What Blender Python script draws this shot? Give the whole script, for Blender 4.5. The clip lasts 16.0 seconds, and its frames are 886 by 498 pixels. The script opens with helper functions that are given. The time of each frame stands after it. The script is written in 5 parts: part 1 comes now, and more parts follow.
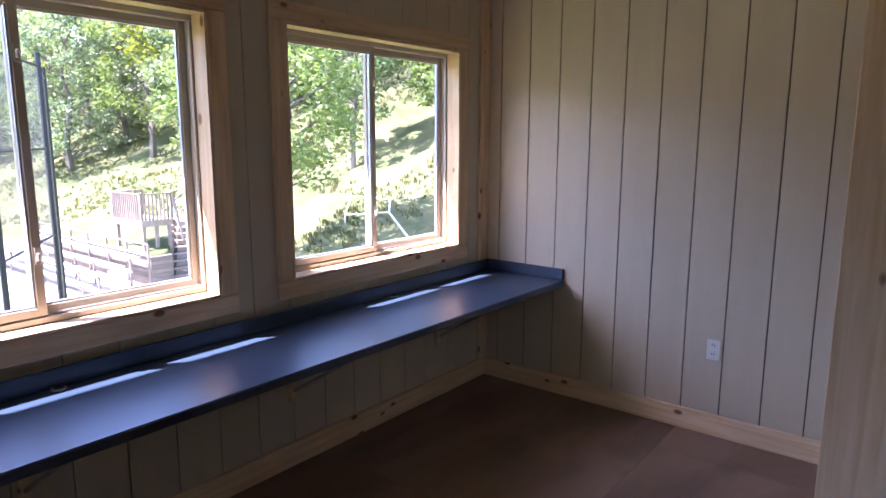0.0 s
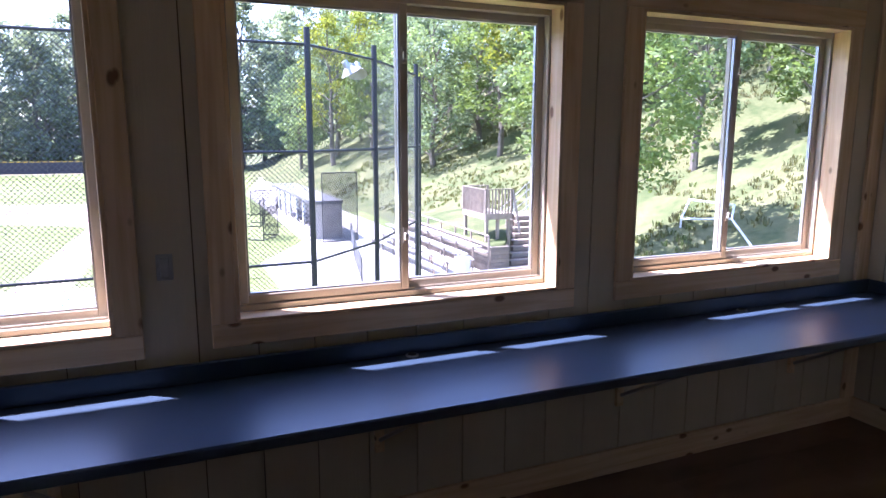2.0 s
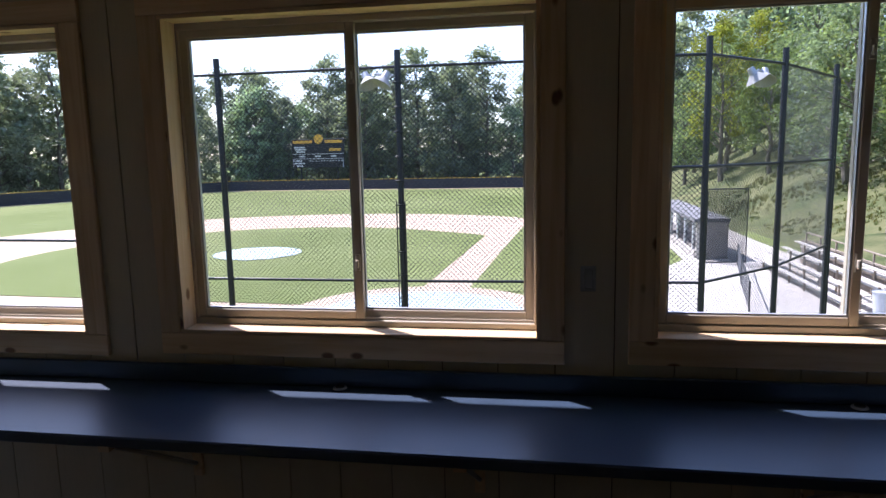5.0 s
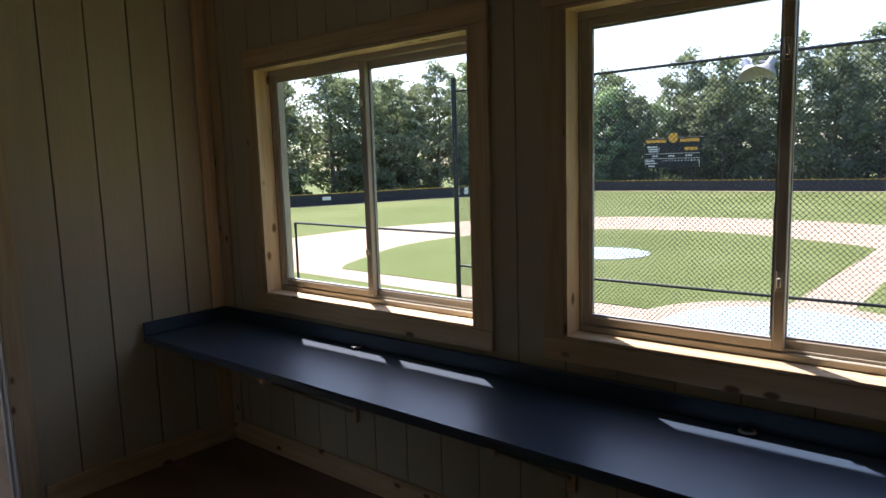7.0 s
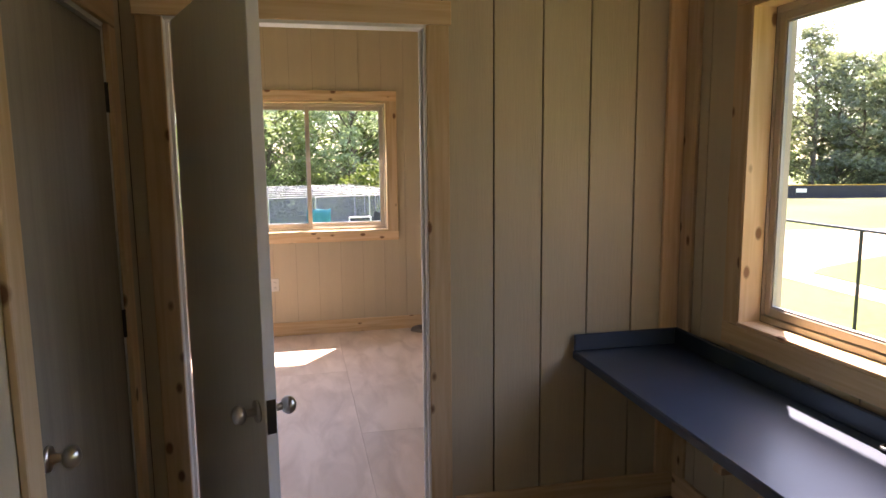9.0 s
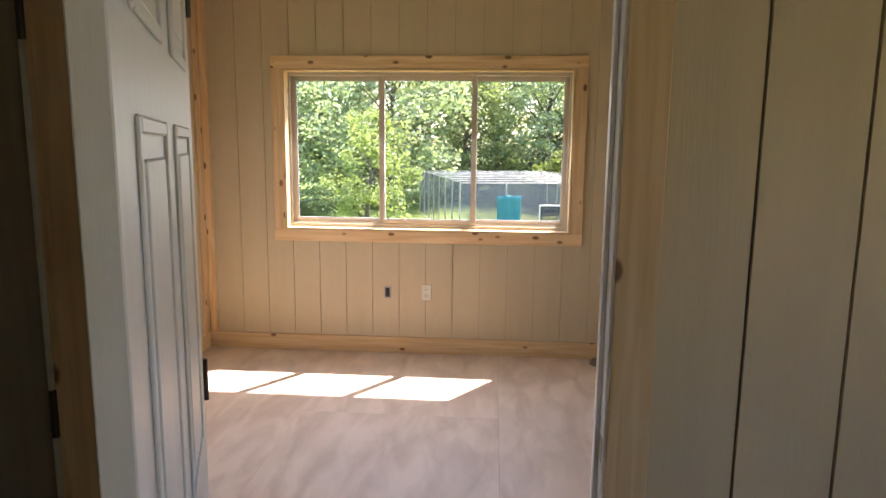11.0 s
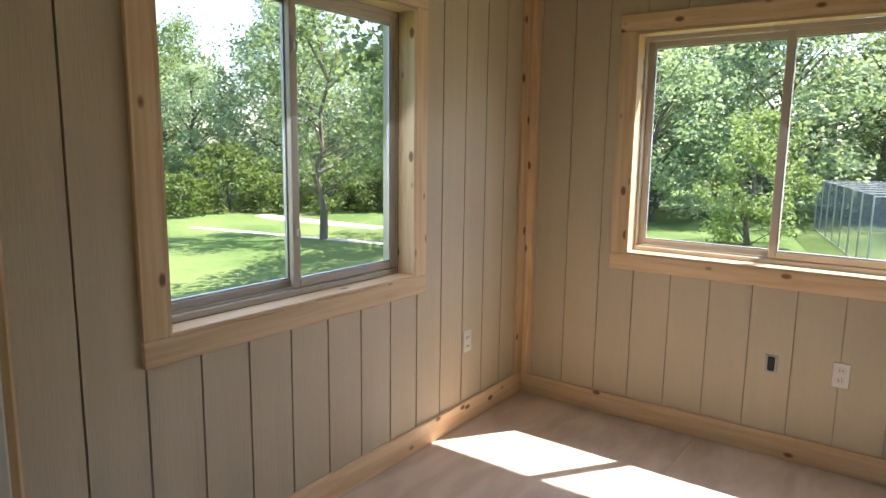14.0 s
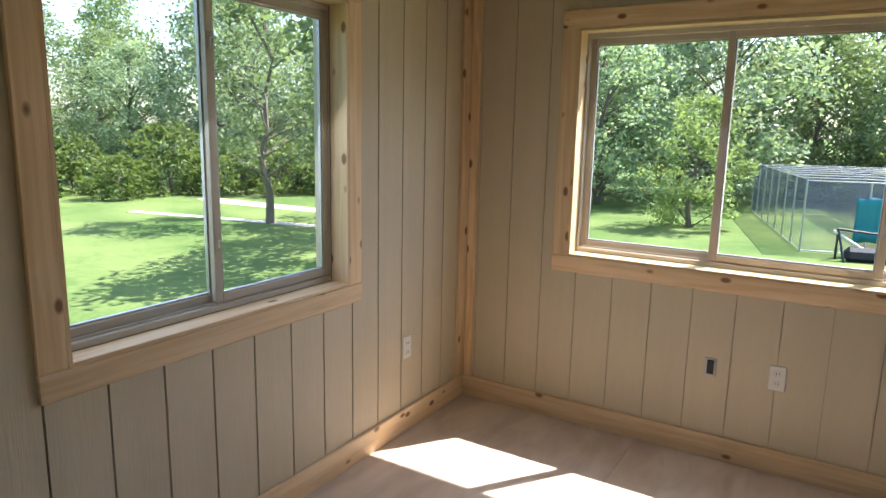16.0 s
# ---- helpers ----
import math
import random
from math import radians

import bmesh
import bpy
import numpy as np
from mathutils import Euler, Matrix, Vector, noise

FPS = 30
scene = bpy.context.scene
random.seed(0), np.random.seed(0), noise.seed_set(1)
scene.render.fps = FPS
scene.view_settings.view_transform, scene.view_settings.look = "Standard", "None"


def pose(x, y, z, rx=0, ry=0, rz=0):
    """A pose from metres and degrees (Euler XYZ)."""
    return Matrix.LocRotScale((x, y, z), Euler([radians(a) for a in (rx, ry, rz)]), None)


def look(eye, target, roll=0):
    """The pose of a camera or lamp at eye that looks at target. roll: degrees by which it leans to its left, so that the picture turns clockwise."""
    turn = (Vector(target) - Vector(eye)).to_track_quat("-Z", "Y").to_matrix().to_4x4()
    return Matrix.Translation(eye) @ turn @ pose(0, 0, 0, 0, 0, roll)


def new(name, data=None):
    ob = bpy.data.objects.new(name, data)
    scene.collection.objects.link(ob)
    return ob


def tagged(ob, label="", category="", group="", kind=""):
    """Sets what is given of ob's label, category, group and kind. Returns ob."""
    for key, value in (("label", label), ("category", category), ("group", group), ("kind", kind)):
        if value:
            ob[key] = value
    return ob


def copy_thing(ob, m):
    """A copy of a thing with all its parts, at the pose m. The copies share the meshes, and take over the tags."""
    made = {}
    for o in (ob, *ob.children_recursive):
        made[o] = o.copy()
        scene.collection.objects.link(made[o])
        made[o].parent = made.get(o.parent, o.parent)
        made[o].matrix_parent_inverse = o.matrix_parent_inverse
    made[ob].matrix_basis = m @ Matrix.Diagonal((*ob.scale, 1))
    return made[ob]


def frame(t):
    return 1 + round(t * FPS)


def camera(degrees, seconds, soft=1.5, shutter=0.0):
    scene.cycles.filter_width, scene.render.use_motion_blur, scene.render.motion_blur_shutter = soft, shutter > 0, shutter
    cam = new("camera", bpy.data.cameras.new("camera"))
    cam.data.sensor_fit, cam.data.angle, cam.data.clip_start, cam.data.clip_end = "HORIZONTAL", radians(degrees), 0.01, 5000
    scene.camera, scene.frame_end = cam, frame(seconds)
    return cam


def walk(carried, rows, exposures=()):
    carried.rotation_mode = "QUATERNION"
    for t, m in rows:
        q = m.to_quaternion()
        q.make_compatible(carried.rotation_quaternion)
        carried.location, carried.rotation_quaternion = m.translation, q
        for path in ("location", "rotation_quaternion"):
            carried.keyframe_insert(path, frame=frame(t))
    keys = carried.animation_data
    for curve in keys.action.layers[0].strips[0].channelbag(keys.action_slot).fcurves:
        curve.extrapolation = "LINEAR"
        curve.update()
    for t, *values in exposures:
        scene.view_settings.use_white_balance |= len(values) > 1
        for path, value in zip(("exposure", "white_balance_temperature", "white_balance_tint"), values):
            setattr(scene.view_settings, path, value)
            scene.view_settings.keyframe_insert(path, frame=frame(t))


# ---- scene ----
cam = camera(68.2, 16.0)
PATH = [
    (0, (0.754, 0.545, 1.721), (2.299, 1.768, 1.381), 0.2),
    (0.5, (0.776, 0.557, 1.726), (2.13, 1.985, 1.37), -0.1),
    (1, (0.797, 0.594, 1.707), (1.953, 2.187, 1.352), -0.1),
    (1.5, (0.795, 0.623, 1.698), (1.744, 2.348, 1.344), 0.1),
    (2, (0.778, 0.656, 1.687), (1.55, 2.47, 1.346), 0.1),
    (2.5, (0.746, 0.673, 1.685), (1.32, 2.56, 1.355), 0.3),
    (3, (0.724, 0.705, 1.676), (1.117, 2.641, 1.359), 0.5),
    (3.5, (0.702, 0.725, 1.674), (0.91, 2.692, 1.377), 0.1),
    (4, (0.683, 0.696, 1.696), (0.683, 2.676, 1.408), -0.1),
    (4.2, (0.675, 0.708, 1.691), (0.585, 2.685, 1.404), -0.4),
    (6.3, (0.476, 0.786, 1.677), (-0.38, 2.573, 1.406), -1.9),
    (6.5, (0.452, 0.843, 1.675), (-0.555, 2.549, 1.4), -2.1),
    (7, (0.332, 0.927, 1.672), (-0.918, 2.467, 1.416), -1.7),
    (7.5, (0.154, 1.037, 1.666), (-1.343, 2.337, 1.406), -1.7),
    (8, (-0.022, 1.195, 1.659), (-1.775, 2.122, 1.404), -2.2),
    (8.5, (-0.2, 1.333, 1.67), (-2.083, 1.958, 1.413), -0.4),
    (9, (-0.495, 1.424, 1.646), (-2.43, 1.849, 1.376), -0.6),
    (9.2, (-0.623, 1.443, 1.636), (-2.571, 1.813, 1.371), -0.7),
    (11.3, (-1.918, 1.701, 1.629), (-3.88, 1.48, 1.309), 0.2),
    (11.5, (-2.019, 1.704, 1.632), (-3.976, 1.441, 1.311), -0.1),
    (12, (-2.321, 1.718, 1.633), (-4.259, 1.322, 1.336), 1.2),
    (12.5, (-2.59, 1.715, 1.62), (-4.474, 1.112, 1.324), 0.7),
    (13, (-2.799, 1.585, 1.591), (-4.643, 0.853, 1.337), 0.1),
    (13.5, (-2.982, 1.493, 1.618), (-4.758, 0.619, 1.33), 0.1),
    (14, (-3.144, 1.395, 1.567), (-4.744, 0.235, 1.257), 0.8),
    (14.5, (-3.225, 1.415, 1.59), (-4.602, 0.006, 1.245), 0.4),
    (15, (-3.232, 1.423, 1.642), (-4.468, -0.107, 1.281), -0.2),
    (15.5, (-3.272, 1.431, 1.657), (-4.688, 0.069, 1.282), 0.5),
    (16, (-3.305, 1.360, 1.662), (-4.988, 0.328, 1.298), 1.2),
]
EXPOSURES = [(0, 3.15, 5600, 42), (1.0, 2.95, 5500, 41), (2.0, 2.62, 5350, 40), (3.0, 1.92, 5400, 38), (4.2, 1.45, 5550, 35), (6.3, 1.2, 6100, 20), (7.3, 1.35, 6300, 22), (8.2, 2.1, 6800, 29), (9.2, 2.80, 7300, 33), (11.3, 2.65, 7000, 25), (12.5, 2.42, 6550, 23), (14.5, 1.97, 6350, 18), (16, 1.95, 6200, 16)]
walk(cam, [(t, look(eye, target, roll)) for t, eye, target, roll in PATH], exposures=EXPOSURES)

# world, sun and exposure
TO_SUN = Vector((-0.55, 0.39, 1.0)).normalized()
world = bpy.data.worlds.new("sky")
scene.world = world
world.use_nodes = True
wn = world.node_tree.nodes
sky = wn.new("ShaderNodeTexSky")
sky.sky_type, sky.sun_disc = "NISHITA", False
sky.sun_elevation = math.asin(TO_SUN.z)
sky.sun_rotation = math.atan2(TO_SUN.x, TO_SUN.y)
sky.dust_density, sky.air_density = 1.0, 1.0
wn["Background"].inputs["Strength"].default_value = 0.15
world.node_tree.links.new(sky.outputs[0], wn["Background"].inputs["Color"])
sun = new("sun", bpy.data.lights.new("sun", "SUN"))
sun.data.energy, sun.data.angle, sun.data.color = 4.7, radians(0.55), (1.0, 0.94, 0.84)
sun.matrix_basis = look(TO_SUN * 60, (0, 0, 0))


def sky_lamp(name, eye, target, w, h, watts):
    """Stands in a window's opening for the sky's light."""
    ob = new(name, bpy.data.lights.new(name, "AREA"))
    ob.data.shape, ob.data.size, ob.data.size_y = "RECTANGLE", w, h
    ob.data.energy, ob.data.color = watts, (0.86, 0.93, 1.0)
    ob.matrix_basis = look(eye, target)


for x in (-2.055, -0.135, 1.706, 3.525):
    sky_lamp("skylight", (x, 3.36, 1.59), (x, 1.2, -0.4), 1.35, 1.15, 0.25)
sky_lamp("skylight", (-6.94, 1.16, 1.59), (-5, 1.16, -0.2), 2.1, 1.15, 2.4)
sky_lamp("skylight", (-4.97, -0.79, 1.56), (-4.97, 1.2, -0.2), 1.2, 1.2, 1.4)


# ---------------------------------------------------------------- materials
def mat(name, base, rough=0.6, vary=0.12, scale=6.0, bump=0.0, metal=0.0, spec=0.5, stretch=(1, 1, 1), fine=60.0, island=0.0, coat=0.0, per_object=0.0):
    """A surface with variation at two scales, relief and optional variation by piece."""
    m = bpy.data.materials.new(name)
    m.use_nodes = True
    nt = m.node_tree
    n, link = nt.nodes, nt.links.new
    b = n["Principled BSDF"]
    b.inputs["Roughness"].default_value, b.inputs["Metallic"].default_value = rough, metal
    b.inputs["Specular IOR Level"].default_value = spec
    b.inputs["Coat Weight"].default_value = coat
    tc, mp = n.new("ShaderNodeTexCoord"), n.new("ShaderNodeMapping")
    mp.inputs["Scale"].default_value = stretch
    link(tc.outputs["Object"], mp.inputs["Vector"])
    big, small = n.new("ShaderNodeTexNoise"), n.new("ShaderNodeTexNoise")
    big.inputs["Scale"].default_value, small.inputs["Scale"].default_value = scale, fine
    big.inputs["Detail"].default_value, small.inputs["Detail"].default_value = 5, 3
    link(mp.outputs[0], big.inputs["Vector"])
    link(mp.outputs[0], small.inputs["Vector"])
    add = n.new("ShaderNodeMath")
    add.operation = "MULTIPLY_ADD"
    link(small.outputs["Fac"], add.inputs[0])
    add.inputs[1].default_value = 0.45
    link(big.outputs["Fac"], add.inputs[2])
    rng = n.new("ShaderNodeMapRange")
    link(add.outputs[0], rng.inputs["Value"])
    rng.inputs["From Min"].default_value, rng.inputs["From Max"].default_value = 0.45, 1.0
    rng.inputs["To Min"].default_value, rng.inputs["To Max"].default_value = 1 - vary, 1 + vary
    value = rng.outputs[0]
    for amount, kind, out in ((island, "ShaderNodeNewGeometry", "Random Per Island"), (per_object, "ShaderNodeObjectInfo", "Random")):
        if amount:
            g, r2, mu = n.new(kind), n.new("ShaderNodeMapRange"), n.new("ShaderNodeMath")
            link(g.outputs[out], r2.inputs["Value"])
            r2.inputs["To Min"].default_value, r2.inputs["To Max"].default_value = 1 - amount, 1 + amount
            mu.operation = "MULTIPLY"
            link(value, mu.inputs[0])
            link(r2.outputs[0], mu.inputs[1])
            value = mu.outputs[0]
    sc = n.new("ShaderNodeVectorMath")
    sc.operation = "SCALE"
    sc.inputs[0].default_value = base
    link(value, sc.inputs["Scale"])
    link(sc.outputs[0], b.inputs["Base Color"])
    if bump:
        bp = n.new("ShaderNodeBump")
        bp.inputs["Strength"].default_value, bp.inputs["Distance"].default_value = bump, 0.01
        link(add.outputs[0], bp.inputs["Height"])
        link(bp.outputs[0], b.inputs["Normal"])
    return m


def wood(name, light, dark, axis, knots=True, rough=0.55, ring=14.0, per_object=0.15, along=0.06):
    """Sawn softwood: grain along an axis (0, 1, 2), knots as dark ovals."""
    m = bpy.data.materials.new(name)
    m.use_nodes = True
    nt = m.node_tree
    n, link = nt.nodes, nt.links.new
    b = n["Principled BSDF"]
    b.inputs["Roughness"].default_value = rough
    tc, mp, oi, off = n.new("ShaderNodeTexCoord"), n.new("ShaderNodeMapping"), n.new("ShaderNodeObjectInfo"), n.new("ShaderNodeVectorMath")
    s = [ring, ring, ring]
    s[axis] = ring * along
    mp.inputs["Scale"].default_value = s
    off.operation = "MULTIPLY_ADD"
    link(oi.outputs["Random"], off.inputs[0])
    off.inputs[1].default_value = (7.3, 5.1, 9.7)
    link(tc.outputs["Object"], off.inputs[2])
    link(off.outputs[0], mp.inputs["Vector"])
    grain = n.new("ShaderNodeTexNoise")
    grain.inputs["Scale"].default_value, grain.inputs["Detail"].default_value, grain.inputs["Distortion"].default_value = 2.2, 6, 0.6
    link(mp.outputs[0], grain.inputs["Vector"])
    ramp = n.new("ShaderNodeValToRGB")
    ramp.color_ramp.elements[0].position, ramp.color_ramp.elements[0].color = 0.36, (*dark, 1)
    ramp.color_ramp.elements[1].position, ramp.color_ramp.elements[1].color = 0.62, (*light, 1)
    link(grain.outputs["Fac"], ramp.inputs["Fac"])
    colour = ramp.outputs["Color"]
    if knots:
        mk = n.new("ShaderNodeMapping")
        s = [4.2, 4.2, 4.2]
        s[axis] = 2.3
        mk.inputs["Scale"].default_value = s
        link(off.outputs[0], mk.inputs["Vector"])
        vo = n.new("ShaderNodeTexVoronoi")
        vo.inputs["Scale"].default_value = 2.3
        link(mk.outputs[0], vo.inputs["Vector"])
        kr = n.new("ShaderNodeMapRange")
        kr.inputs["From Min"].default_value, kr.inputs["From Max"].default_value = 0.10, 0.17
        link(vo.outputs["Distance"], kr.inputs["Value"])
        mx = n.new("ShaderNodeMix")
        mx.data_type = "RGBA"
        link(kr.outputs[0], mx.inputs["Factor"])
        mx.inputs["A"].default_value = (0.22, 0.105, 0.045, 1)
        link(colour, mx.inputs["B"])
        colour = mx.outputs["Result"]
    hs, pr = n.new("ShaderNodeHueSaturation"), n.new("ShaderNodeMapRange")
    link(oi.outputs["Random"], pr.inputs["Value"])
    pr.inputs["To Min"].default_value, pr.inputs["To Max"].default_value = 1 - per_object, 1 + per_object
    link(pr.outputs[0], hs.inputs["Value"])
    link(colour, hs.inputs["Color"])
    link(hs.outputs[0], b.inputs["Base Color"])
    bp = n.new("ShaderNodeBump")
    bp.inputs["Strength"].default_value, bp.inputs["Distance"].default_value = 0.2, 0.004
    link(grain.outputs["Fac"], bp.inputs["Height"])
    link(bp.outputs[0], b.inputs["Normal"])
    return m


def glass_mat():
    m = bpy.data.materials.new("window_glass")
    m.use_nodes = True
    nt = m.node_tree
    nt.nodes.remove(nt.nodes["Principled BSDF"])
    n, link = nt.nodes, nt.links.new
    tr, gl, fr, mx, dim = n.new("ShaderNodeBsdfTransparent"), n.new("ShaderNodeBsdfGlossy"), n.new("ShaderNodeLayerWeight"), n.new("ShaderNodeMixShader"), n.new("ShaderNodeMath")
    power = n.new("ShaderNodeMath")
    power.operation, dim.operation = "POWER", "MULTIPLY_ADD"
    link(fr.outputs["Facing"], power.inputs[0])
    power.inputs[1].default_value = 5.0
    link(power.outputs[0], dim.inputs[0])
    dim.inputs[1].default_value, dim.inputs[2].default_value = 0.5, 0.006
    tr.inputs["Color"].default_value = (0.95, 0.97, 0.96, 1)
    gl.inputs["Roughness"].default_value = 0.02
    link(dim.outputs[0], mx.inputs[0])
    link(tr.outputs[0], mx.inputs[1])
    link(gl.outputs[0], mx.inputs[2])
    link(mx.outputs[0], n["Material Output"].inputs["Surface"])
    return m


def net_mat(name, colour, cover):
    """Fine netting: a share of the light passes between its threads."""
    m = bpy.data.materials.new(name)
    m.use_nodes = True
    nt = m.node_tree
    n, link = nt.nodes, nt.links.new
    tr, mx, b = n.new("ShaderNodeBsdfTransparent"), n.new("ShaderNodeMixShader"), n["Principled BSDF"]
    b.inputs["Base Color"].default_value = (*colour, 1)
    b.inputs["Roughness"].default_value = 0.8
    b.inputs["Specular IOR Level"].default_value = 0.1
    tc, no, rg = n.new("ShaderNodeTexCoord"), n.new("ShaderNodeTexNoise"), n.new("ShaderNodeMapRange")
    no.inputs["Scale"].default_value = 0.8
    link(tc.outputs["Object"], no.inputs["Vector"])
    link(no.outputs["Fac"], rg.inputs["Value"])
    rg.inputs["To Min"].default_value, rg.inputs["To Max"].default_value = cover * 0.6, cover * 1.4
    link(rg.outputs[0], mx.inputs[0])
    link(tr.outputs[0], mx.inputs[1])
    link(b.outputs[0], mx.inputs[2])
    link(mx.outputs[0], n["Material Output"].inputs["Surface"])
    return m


def leaf_mat(name, base, warm=(1.08, 1.1, 0.82)):
    m = mat(name, base, rough=0.55, vary=0.3, scale=0.35, fine=2.0, island=0.28, per_object=0.15, spec=0.25)
    nt = m.node_tree
    n, link = nt.nodes, nt.links.new
    b = n["Principled BSDF"]
    tl, mx = n.new("ShaderNodeBsdfTranslucent"), n.new("ShaderNodeMixShader")
    sc = n.new("ShaderNodeVectorMath")
    sc.operation = "MULTIPLY"
    link(b.inputs["Base Color"].links[0].from_socket, sc.inputs[0])
    sc.inputs[1].default_value = (warm[0] * 1.5, warm[1] * 1.5, warm[2] * 1.2)
    link(sc.outputs[0], tl.inputs["Color"])
    mx.inputs[0].default_value = 0.4
    link(b.outputs[0], mx.inputs[1])
    link(tl.outputs[0], mx.inputs[2])
    link(mx.outputs[0], n["Material Output"].inputs["Surface"])
    return m


def grass_mat(name, a, b2, scale, stripes=0.0):
    """Grass with mown or dry patches at two scales."""
    m = bpy.data.materials.new(name)
    m.use_nodes = True
    nt = m.node_tree
    n, link = nt.nodes, nt.links.new
    b = n["Principled BSDF"]
    b.inputs["Roughness"].default_value = 0.9
    b.inputs["Specular IOR Level"].default_value = 0.15
    tc = n.new("ShaderNodeTexCoord")
    big, small = n.new("ShaderNodeTexNoise"), n.new("ShaderNodeTexNoise")
    big.inputs["Scale"].default_value, small.inputs["Scale"].default_value = scale, 3.5
    big.inputs["Detail"].default_value, small.inputs["Detail"].default_value = 7, 6
    link(tc.outputs["Object"], big.inputs["Vector"])
    link(tc.outputs["Object"], small.inputs["Vector"])
    mx = n.new("ShaderNodeMath")
    mx.operation = "MULTIPLY_ADD"
    link(small.outputs["Fac"], mx.inputs[0])
    mx.inputs[1].default_value = 0.6
    link(big.outputs["Fac"], mx.inputs[2])
    ramp = n.new("ShaderNodeValToRGB")
    ramp.color_ramp.elements[0].position, ramp.color_ramp.elements[0].color = 0.62, (*a, 1)
    ramp.color_ramp.elements[1].position, ramp.color_ramp.elements[1].color = 0.98, (*b2, 1)
    link(mx.outputs[0], ramp.inputs["Fac"])
    link(ramp.outputs["Color"], b.inputs["Base Color"])
    bp = n.new("ShaderNodeBump")
    bp.inputs["Strength"].default_value, bp.inputs["Distance"].default_value = 0.6, 0.08
    link(small.outputs["Fac"], bp.inputs["Height"])
    link(bp.outputs[0], b.inputs["Normal"])
    return m


PAINT = mat("taupe_wall_paint", (0.575, 0.492, 0.345), rough=0.55, vary=0.05, scale=1.2, bump=0.25, stretch=(8, 8, 0.6), fine=18, per_object=0.02)
GROOVE = mat("bare_groove", (0.14, 0.10, 0.07), rough=0.8, vary=0.2)
PAINTED_GROOVE = mat("painted_groove", (0.42, 0.35, 0.25), rough=0.6, vary=0.1)
PINE_X = wood("pine_along_x", (0.76, 0.57, 0.35), (0.64, 0.44, 0.235), 0)
PINE_Y = wood("pine_along_y", (0.76, 0.57, 0.35), (0.64, 0.44, 0.235), 1)
PINE_Z = wood("pine_along_z", (0.76, 0.57, 0.35), (0.64, 0.44, 0.235), 2)
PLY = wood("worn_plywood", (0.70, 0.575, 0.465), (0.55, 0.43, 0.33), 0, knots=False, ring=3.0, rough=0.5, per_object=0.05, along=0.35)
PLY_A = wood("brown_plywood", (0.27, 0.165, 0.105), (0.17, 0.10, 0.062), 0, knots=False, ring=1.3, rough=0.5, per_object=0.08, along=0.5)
LAMINATE = mat("navy_laminate", (0.031, 0.053, 0.090), rough=0.36, vary=0.15, scale=3, fine=220, bump=0.02, spec=0.6)
VINYL = mat("almond_vinyl", (0.50, 0.45, 0.37), rough=0.4, vary=0.05)
GLASS = glass_mat()
WHITE = mat("white_door_paint", (0.74, 0.75, 0.74), rough=0.45, vary=0.05, scale=4, bump=0.1, stretch=(14, 14, 0.7))
DOOR_GREY = mat("grey_brown_door", (0.28, 0.25, 0.20), rough=0.5, vary=0.15, scale=2.5, bump=0.1, stretch=(14, 14, 0.7))
JAMB = mat("white_jamb_paint", (0.8, 0.79, 0.77), rough=0.45, vary=0.06, scale=5)
METAL = mat("satin_nickel", (0.55, 0.53, 0.50), rough=0.28, vary=0.08, metal=1.0)
DARK_METAL = mat("dark_hinge_steel", (0.10, 0.09, 0.08), rough=0.4, vary=0.1, metal=1.0)
PLATE = mat("ivory_plastic", (0.74, 0.72, 0.66), rough=0.4, vary=0.03)
BLACK = mat("black_slot", (0.02, 0.02, 0.02), rough=0.6, vary=0.1)
CEIL = mat("ceiling_paint", (0.45, 0.36, 0.27), rough=0.7, vary=0.05)
ROOF = mat("roof_metal", (0.20, 0.20, 0.20), rough=0.6, vary=0.1)
SIDING = mat("outer_siding", (0.40, 0.38, 0.35), rough=0.7, vary=0.1, stretch=(6, 6, 0.5))

GRASS = grass_mat("mown_grass", (0.105, 0.135, 0.036), (0.175, 0.20, 0.075), 0.06)
HILL = grass_mat("dry_hill_grass", (0.058, 0.078, 0.028), (0.135, 0.135, 0.062), 0.35)
LAWN = grass_mat("park_lawn", (0.065, 0.12, 0.030), (0.15, 0.20, 0.065), 0.15)
DIRT = mat("infield_dirt", (0.47, 0.365, 0.275), rough=0.95, vary=0.12, scale=0.4, fine=6, spec=0.1)
TARP = mat("pale_tarp", (0.40, 0.51, 0.54), rough=0.5, vary=0.12, scale=0.6, fine=5, bump=0.5)
CONCRETE = mat("concrete", (0.44, 0.41, 0.37), rough=0.9, vary=0.12, scale=0.5, fine=9, bump=0.2)
ASPHALT = mat("worn_asphalt", (0.16, 0.16, 0.165), rough=0.9, vary=0.15, scale=0.6, fine=12)
FENCE_NAVY = mat("navy_fence_board", (0.018, 0.020, 0.034), rough=0.6, vary=0.2, scale=0.7)
YELLOW = mat("yellow_cap", (0.55, 0.33, 0.04), rough=0.5, vary=0.1)
STEEL_BLACK = mat("black_fence_steel", (0.012, 0.014, 0.018), rough=0.45, vary=0.2)
WIRE = mat("black_fence_wire", (0.05, 0.053, 0.058), rough=0.5, vary=0.1)
GREY_STEEL = mat("galvanised_steel", (0.45, 0.46, 0.47), rough=0.45, vary=0.12, metal=0.7)
ALU = mat("bench_aluminium", (0.50, 0.47, 0.42), rough=0.5, vary=0.12, metal=0.1)
